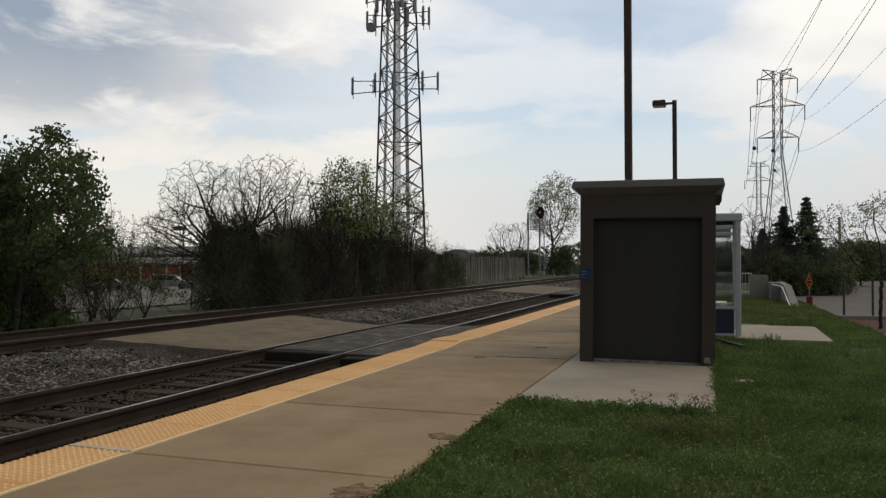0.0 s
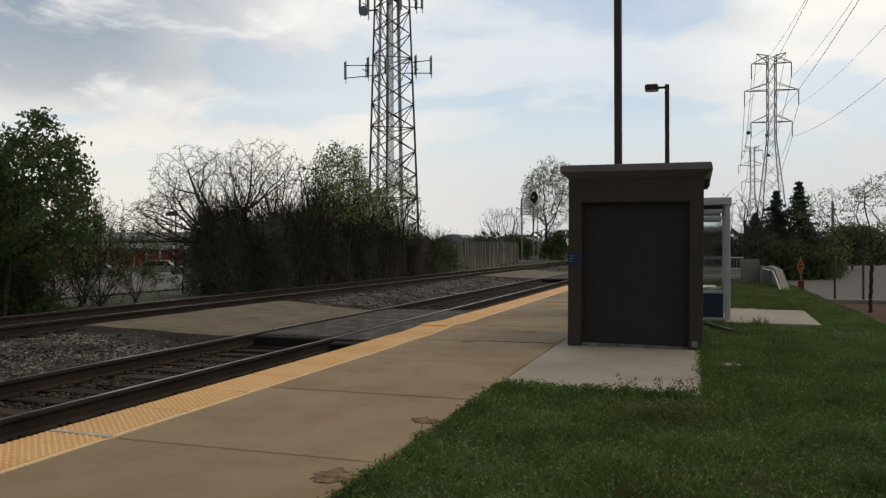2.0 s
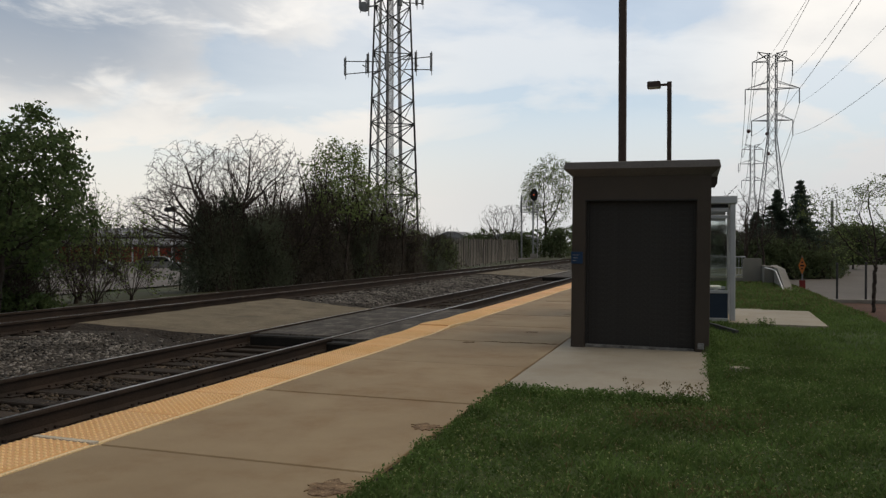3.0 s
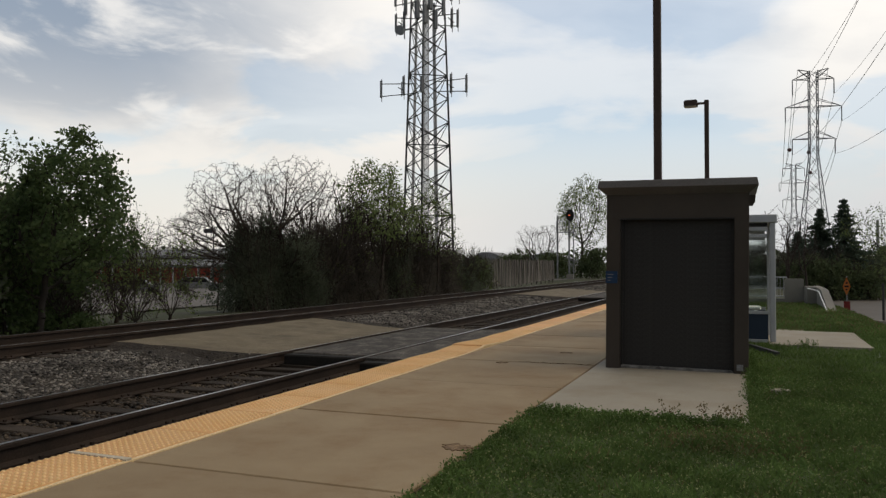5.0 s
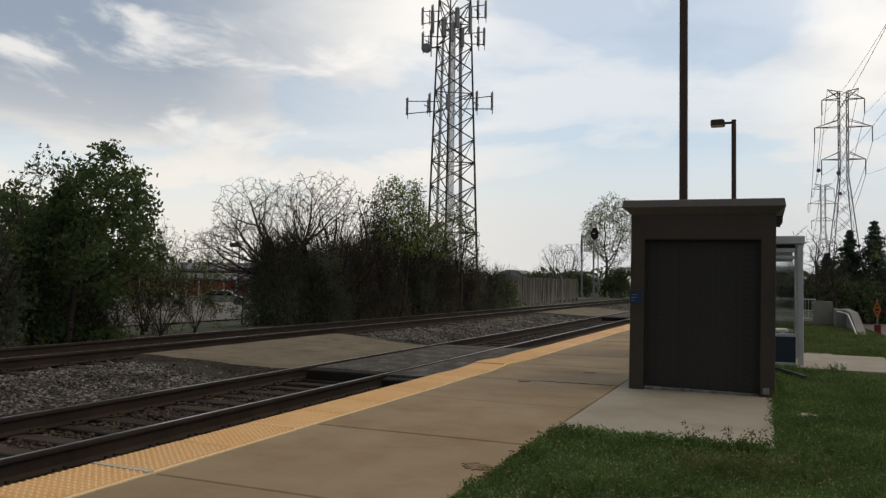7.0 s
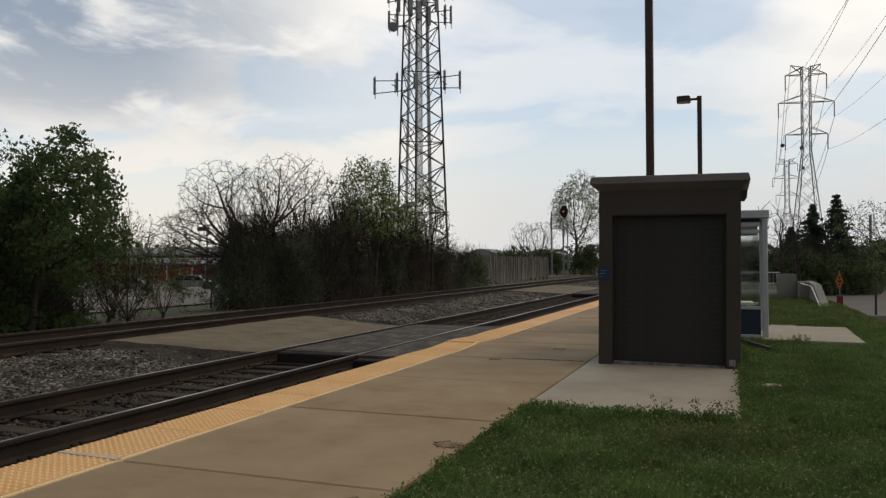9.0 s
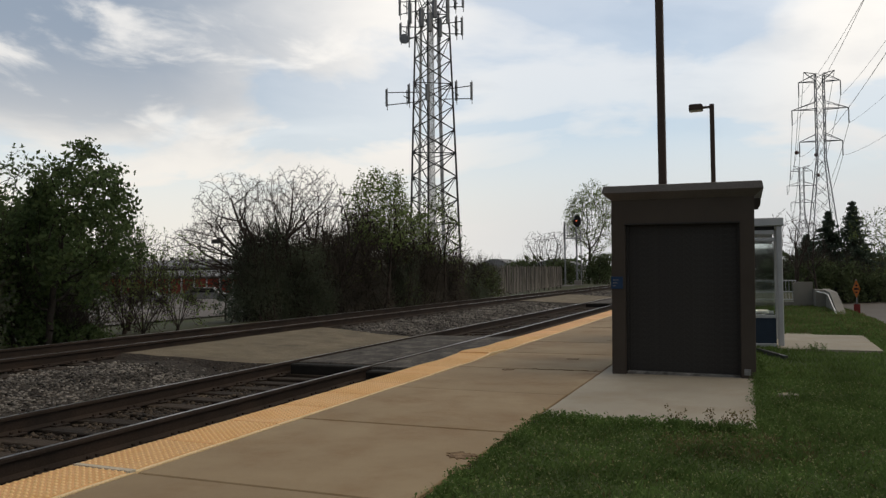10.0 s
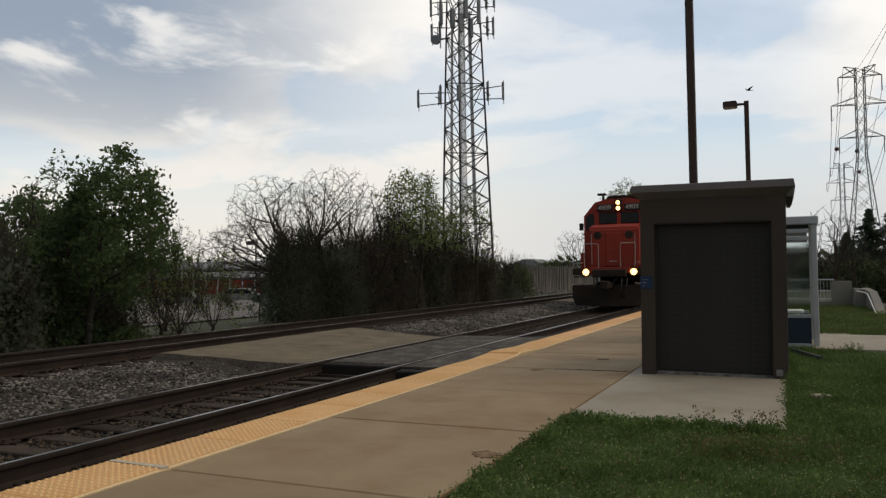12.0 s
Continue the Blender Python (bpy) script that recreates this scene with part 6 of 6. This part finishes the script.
def build_loco():
    """Front at y = 0 facing -y, on the rails at z = 0."""
    loco = empty("locomotive", pose(LOCO_X, 30, 0), "red-orange diesel locomotive with black underframe and lit headlights", "locomotive")
    bm = bmesh.new()
    prism(bm, [(-1.42, 0.88), (1.42, 0.88), (1.42, 0.42), (1.30, 0.12), (0.45, 0.09), (-0.45, 0.09), (-1.30, 0.12), (-1.42, 0.42)], "y", -0.30, -0.22)
    box(bm, -1.40, 1.40, -0.22, 0.1, 0.55, 0.9)
    part("pilot", bm, "loco_black", loco, "black snow plough")
    bm = bmesh.new()
    box(bm, -1.45, 1.45, -0.1, 17.6, 1.28, 1.56, 0.02)
    part("underframe", bm, "loco_black", loco)
    bm = bmesh.new()
    box(bm, -0.66, 0.66, -0.34, -0.1, 1.20, 1.50, 0.04)
    part("end_plate", bm, "loco_black", loco)
    bm = bmesh.new()
    box(bm, -0.14, 0.14, -0.75, -0.2, 0.78, 1.0, 0.04)
    box(bm, -0.22, 0.12, -0.92, -0.66, 0.74, 1.06, 0.05)
    part("coupler", bm, "loco_black", loco)
    for x in (-0.55, 0.5, 0.7):
        bm = bmesh.new()
        tube(bm, [(x, -0.3, 1.15), (x, -0.48, 0.85), (x * 0.9, -0.5, 0.55), (x * 0.8, -0.42, 0.4)], [0.03] * 4, 6)
        part("air_hose", bm, "black", loco)
    # corner steps
    for s in (-1, 1):
        step = empty("corner_step")
        step.parent = loco
        for z in (0.5, 0.86, 1.2):
            bm = bmesh.new()
            box(bm, min(s * 0.98, s * 1.46), max(s * 0.98, s * 1.46), 0.05, 0.55, z, z + 0.04, 0.008)
            part("tread", bm, "loco_black", step)
        bm = bmesh.new()
        tube(bm, [(s * 1.46, -0.05, 0.9), (s * 1.47, -0.08, 1.6), (s * 1.42, -0.05, 1.75), (s * 1.05, -0.05, 1.76)], [0.02] * 4, 6)
        part("grab_iron", bm, "loco_white", step, "white grab iron")
        bm = bmesh.new()
        bar(bm, (s * 0.98, -0.33, 0.97), (s * 1.46, -0.33, 0.92), 0.018, 0.018, 6)
        part("cut_lever", bm, "loco_white", step, "white uncoupling lever")
        bm = bmesh.new()
        box(bm, min(s * 1.02, s * 1.45), max(s * 1.02, s * 1.45), 1.2, 2.4, 1.56, 2.2, 0.02)
        part("battery_box", bm, "loco_red", loco)
        # front handrail
        bm = bmesh.new()
        tube(bm, [(s * 0.42, -0.12, 1.56), (s * 0.42, -0.12, 2.45), (s * 0.48, -0.12, 2.5), (s * 0.95, -0.12, 2.5), (s * 1.0, -0.12, 2.44), (s * 0.96, -0.12, 1.56)], [0.017] * 6, 6)
        part("handrail", bm, "loco_white", loco, "white bent-pipe handrail")
        # side handrail along the walkway
        bm = bmesh.new()
        tube(bm, [(s * 1.42, 4.6, 1.56), (s * 1.42, 4.6, 2.5), (s * 1.42, 17.2, 2.5), (s * 1.42, 17.2, 1.56)], [0.02] * 4, 6)
        part("handrail", bm, "loco_white", loco, "white bent-pipe handrail")
        # ditch lights
        bm = bmesh.new()
        box(bm, s * 0.92 - 0.15, s * 0.92 + 0.15, -0.12, 0.08, 1.26, 1.54, 0.03)
        light = part("ditch_light", bm, "loco_black", loco)
        bm = bmesh.new()
        bar(bm, (s * 0.92, -0.12, 1.40), (s * 0.92, -0.16, 1.40), 0.125, 0.115, 16)
        part("lens", bm, "lamp_on", light, "brightly lit warm lens")
    bm = bmesh.new()
    box(bm, -0.78, 0.78, -0.14, -0.102, 1.36, 1.58, 0.015)
    part("front_sill", bm, "loco_red", loco)
    bm = bmesh.new()
    tube(bm, [(-0.30, -0.2, 1.20), (-0.18, -0.42, 0.95), (0.0, -0.46, 0.86), (0.18, -0.42, 0.95), (0.30, -0.2, 1.20)], [0.022] * 5, 6)
    part("safety_chain", bm, "loco_black", loco)
    # short hood with a sloping top
    bm = bmesh.new()
    prism(bm, [(0.70, 1.56), (0.70, 3.12), (0.82, 3.24), (1.0, 3.28), (2.0, 3.36), (2.0, 1.56)], "x", -0.98, 0.98)
    bmesh.ops.bevel(bm, geom=bm.edges[:], offset=0.06, segments=2, affect="EDGES")
    nose = part("short_hood", bm, "loco_red", loco)
    bm = bmesh.new()
    box(bm, -0.30, 0.30, 0.655, 0.70, 1.62, 2.95, 0.02)
    part("nose_door", bm, "loco_red", nose)
    bm = bmesh.new()
    box(bm, -0.16, 0.14, 0.64, 0.66, 1.80, 1.84, 0.006)
    part("door_handle", bm, "loco_white", nose)
    for x in (-0.62, 0.62):
        bm = bmesh.new()
        bar(bm, (x, 0.705, 2.85), (x, 0.69, 2.85), 0.17, 0.15, 14)
        part("sand_hatch", bm, "loco_black", nose, "sooty round hatch")
    for x in (-0.85, 0.85):
        bm = bmesh.new()
        tube(bm, [(x, 0.62, 1.7), (x, 0.62, 2.9)], [0.016] * 2, 6)
        part("grab_iron", bm, "loco_white", nose)
    # cab with chamfered roof shoulders
    cab_outline = [(-1.45, 1.56), (1.45, 1.56), (1.45, 3.72), (0.98, 4.28), (0.5, 4.40), (-0.5, 4.40), (-0.98, 4.28), (-1.45, 3.72)]
    bm = bmesh.new()
    prism(bm, cab_outline, "y", 1.9, 4.3)
    cab = part("cab", bm, "loco_red", loco)
    for s in (-1, 1):
        bm = bmesh.new()
        box(bm, min(s * 0.08, s * 0.82), max(s * 0.08, s * 0.82), 1.872, 1.915, 3.38, 3.84, 0.025)
        part("windshield", bm, "pane", cab)
        bm = bmesh.new()
        prism(bm, [(s * 1.02, 3.12), (s * 1.36, 3.12), (s * 1.36, 3.66), (s * 1.22, 3.80), (s * 1.02, 3.80)], "y", 1.876, 1.91)
        part("front_window", bm, "pane", cab)
        for q, (y0, y1) in enumerate(((2.2, 2.95), (3.05, 3.8))):
            bm = bmesh.new()
            box(bm, s * 1.452 - 0.012, s * 1.452 + 0.012, y0, y1, 2.95, 3.62, 0.006)
            part("side_window", bm, "pane", cab)
        # lit number boards
        bm = bmesh.new()
        box(bm, min(s * 0.24, s * 0.88), max(s * 0.24, s * 0.88), 1.80, 1.90, 3.89, 4.17, 0.02)
        board = part("number_board", bm, "black", cab, "black number board with pale numerals")
        cu = bpy.data.curves.new("numerals", "FONT")
        cu.body, cu.size, cu.align_x, cu.align_y, cu.extrude = "4909", 0.27, "CENTER", "CENTER", 0.004
        cu.materials.append(M["board_text"])
        text = new("numerals", cu)
        text.parent = board
        text.matrix_basis = pose(s * 0.56, 1.794, 4.03, 90, 0, 0)
        # mirror
        bm = bmesh.new()
        box(bm, s * 1.60 - 0.09, s * 1.60 + 0.09, 2.05, 2.09, 3.15, 3.45, 0.01)
        bar(bm, (s * 1.44, 2.07, 3.4), (s * 1.6, 2.07, 3.4), 0.015, 0.015, 5)
        part("mirror", bm, "loco_black", cab)
        bm = bmesh.new()
        box(bm, s * 0.45 - 0.012, s * 0.45 + 0.012, 1.855, 1.873, 3.40, 3.75)
        part("wiper", bm, "loco_black", cab)
    # twin headlights
    bm = bmesh.new()
    box(bm, -0.16, 0.16, 1.76, 1.92, 3.86, 4.36, 0.04)
    lamp = part("headlight", bm, "loco_black", cab)
    for z in (3.99, 4.23):
        bm = bmesh.new()
        bar(bm, (0, 1.76, z), (0, 1.735, z), 0.085, 0.075, 16)
        part("lens", bm, "lamp_on", lamp, "brightly lit warm lens")
    # roof equipment
    bm = bmesh.new()
    box(bm, -0.55, 0.95, 2.3, 3.6, 4.40, 4.58, 0.04)
    part("roof_unit", bm, "loco_black", loco)
    bm = bmesh.new()
    bar(bm, (-0.72, 2.35, 4.35), (-0.72, 2.35, 4.66), 0.05, 0.05, 8)
    for a in (-0.12, 0.0, 0.12):
        bar(bm, (-0.72 + a, 2.0, 4.62), (-0.72 + a, 2.4, 4.62), 0.06, 0.03, 8)
    part("horn", bm, "loco_black", loco)
    # long hood
    bm = bmesh.new()
    prism(bm, [(-0.95, 1.56), (0.95, 1.56), (0.95, 3.85), (0.7, 4.1), (-0.7, 4.1), (-0.95, 3.85)], "y", 4.3, 17.2)
    hood = part("long_hood", bm, "loco_red", loco)
    for s in (-1, 1):
        for i in range(9):
            bm = bmesh.new()
            y = 5.0 + 1.3 * i
            box(bm, s * 0.955 - 0.012, s * 0.955 + 0.012, y, y + 1.15, 1.75, 3.3, 0.006)
            part("hood_door", bm, "loco_red", hood)
    for y in (8.0, 12.5, 14.4):
        bm = bmesh.new()
        bar(bm, (0, y, 4.1), (0, y, 4.3), 0.6, 0.55, 16)
        part("fan", bm, "loco_black", hood)
    bm = bmesh.new()
    prism(bm, [(-1.3, 0.35), (1.3, 0.35), (1.4, 0.7), (1.4, 1.25), (-1.4, 1.25), (-1.4, 0.7)], "y", 6.4, 11.0)
    part("fuel_tank", bm, "loco_black", loco)
    for y0 in (1.0, 12.6):
        bm = bmesh.new()
        for s in (-1, 1):
            box(bm, s * 1.02 - 0.08, s * 1.02 + 0.08, y0 + 0.1, y0 + 3.9, 0.45, 0.9, 0.03)
        box(bm, -1.0, 1.0, y0 + 1.7, y0 + 2.3, 0.5, 1.25)
        truck = part("truck", bm, "loco_black", loco)
        for y in (y0 + 0.65, y0 + 3.35):
            for s in (-1, 1):
                bm = bmesh.new()
                bar(bm, (s * 0.70, y, 0.508), (s * 0.83, y, 0.508), 0.50, 0.50, 24)
                bar(bm, (s * 0.67, y, 0.508), (s * 0.71, y, 0.508), 0.535, 0.525, 24)
                part("wheel", bm, "rail_side", truck)
    return loco


LOCO = build_loco()


# ---- bird ----
def build_bird():
    bird = empty("bird", pose(0, 25, 5), "small dark swallow in flight above the lamp", "bird")
    bm = bmesh.new()
    tube(bm, [(0, -0.10, 0), (0, -0.075, 0.004), (0, -0.02, 0), (0, 0.06, 0), (0, 0.10, 0)], [0.004, 0.018, 0.026, 0.016, 0.006], 8)
    part("body", bm, "black", bird)
    bm = bmesh.new()
    prism(bm, [(0, 0.08), (0.03, 0.17), (0.008, 0.14), (-0.008, 0.14), (-0.03, 0.17)], "z", -0.003, 0.003)
    part("tail", bm, "black", bird)
    wings = []
    for s in (-1, 1):
        bm = bmesh.new()
        out = [(0.0, -0.04), (s * 0.07, -0.055), (s * 0.15, -0.01), (s * 0.19, 0.05), (s * 0.11, 0.03), (s * 0.05, 0.035), (0.0, 0.04)]
        prism(bm, out if s > 0 else out[::-1], "z", -0.003, 0.003)
        wings.append(part("wing", bm, "black", bird))
    return bird, wings


BIRD, WINGS = build_bird()


def motions():
    # the train runs at an even 17.5 m/s
    times = [0.5 * i for i in range(23)] + [11.1 + 0.1 * i for i in range(10)]
    walk(LOCO, [(t, pose(LOCO_X, 30.0 + 17.5 * (12.0 - t), 0)) for t in times])
    # the bird comes in from the road side and climbs past the lamp
    track = BIRD_TRACK
    walk(BIRD, [(t, pose(x, y, z, 0, 0, turn)) for t, x, y, z, turn in track])
    flap = [(0.0, 10)] + [(10.8 + 0.1 * i, (30, -25, 20, 55, 10, -30)[i % 6]) for i in range(13)]
    for s, wing in zip((-1, 1), WINGS):
        walk(wing, [(t, pose(0, 0, 0, 0, -s * a, 0)) for t, a in flap])


BIRD_TRACK = [
    (0.0, 16.00, 38.00, 3.50, -50),
    (10.8, 8.44, 33.80, 4.78, -50),
    (11.1, 6.01, 31.70, 5.09, -50),
    (11.4, 3.58, 29.60, 5.39, -50),
    (11.5, 2.77, 28.90, 5.50, -50),
    (11.6, 1.96, 28.20, 5.60, -50),
    (11.7, 1.15, 27.50, 5.70, -50),
    (11.8, 0.34, 26.80, 5.87, -50),
    (11.9, -0.31, 26.10, 6.26, -45),
    (12.0, -0.82, 25.40, 6.88, -45),
]
motions()
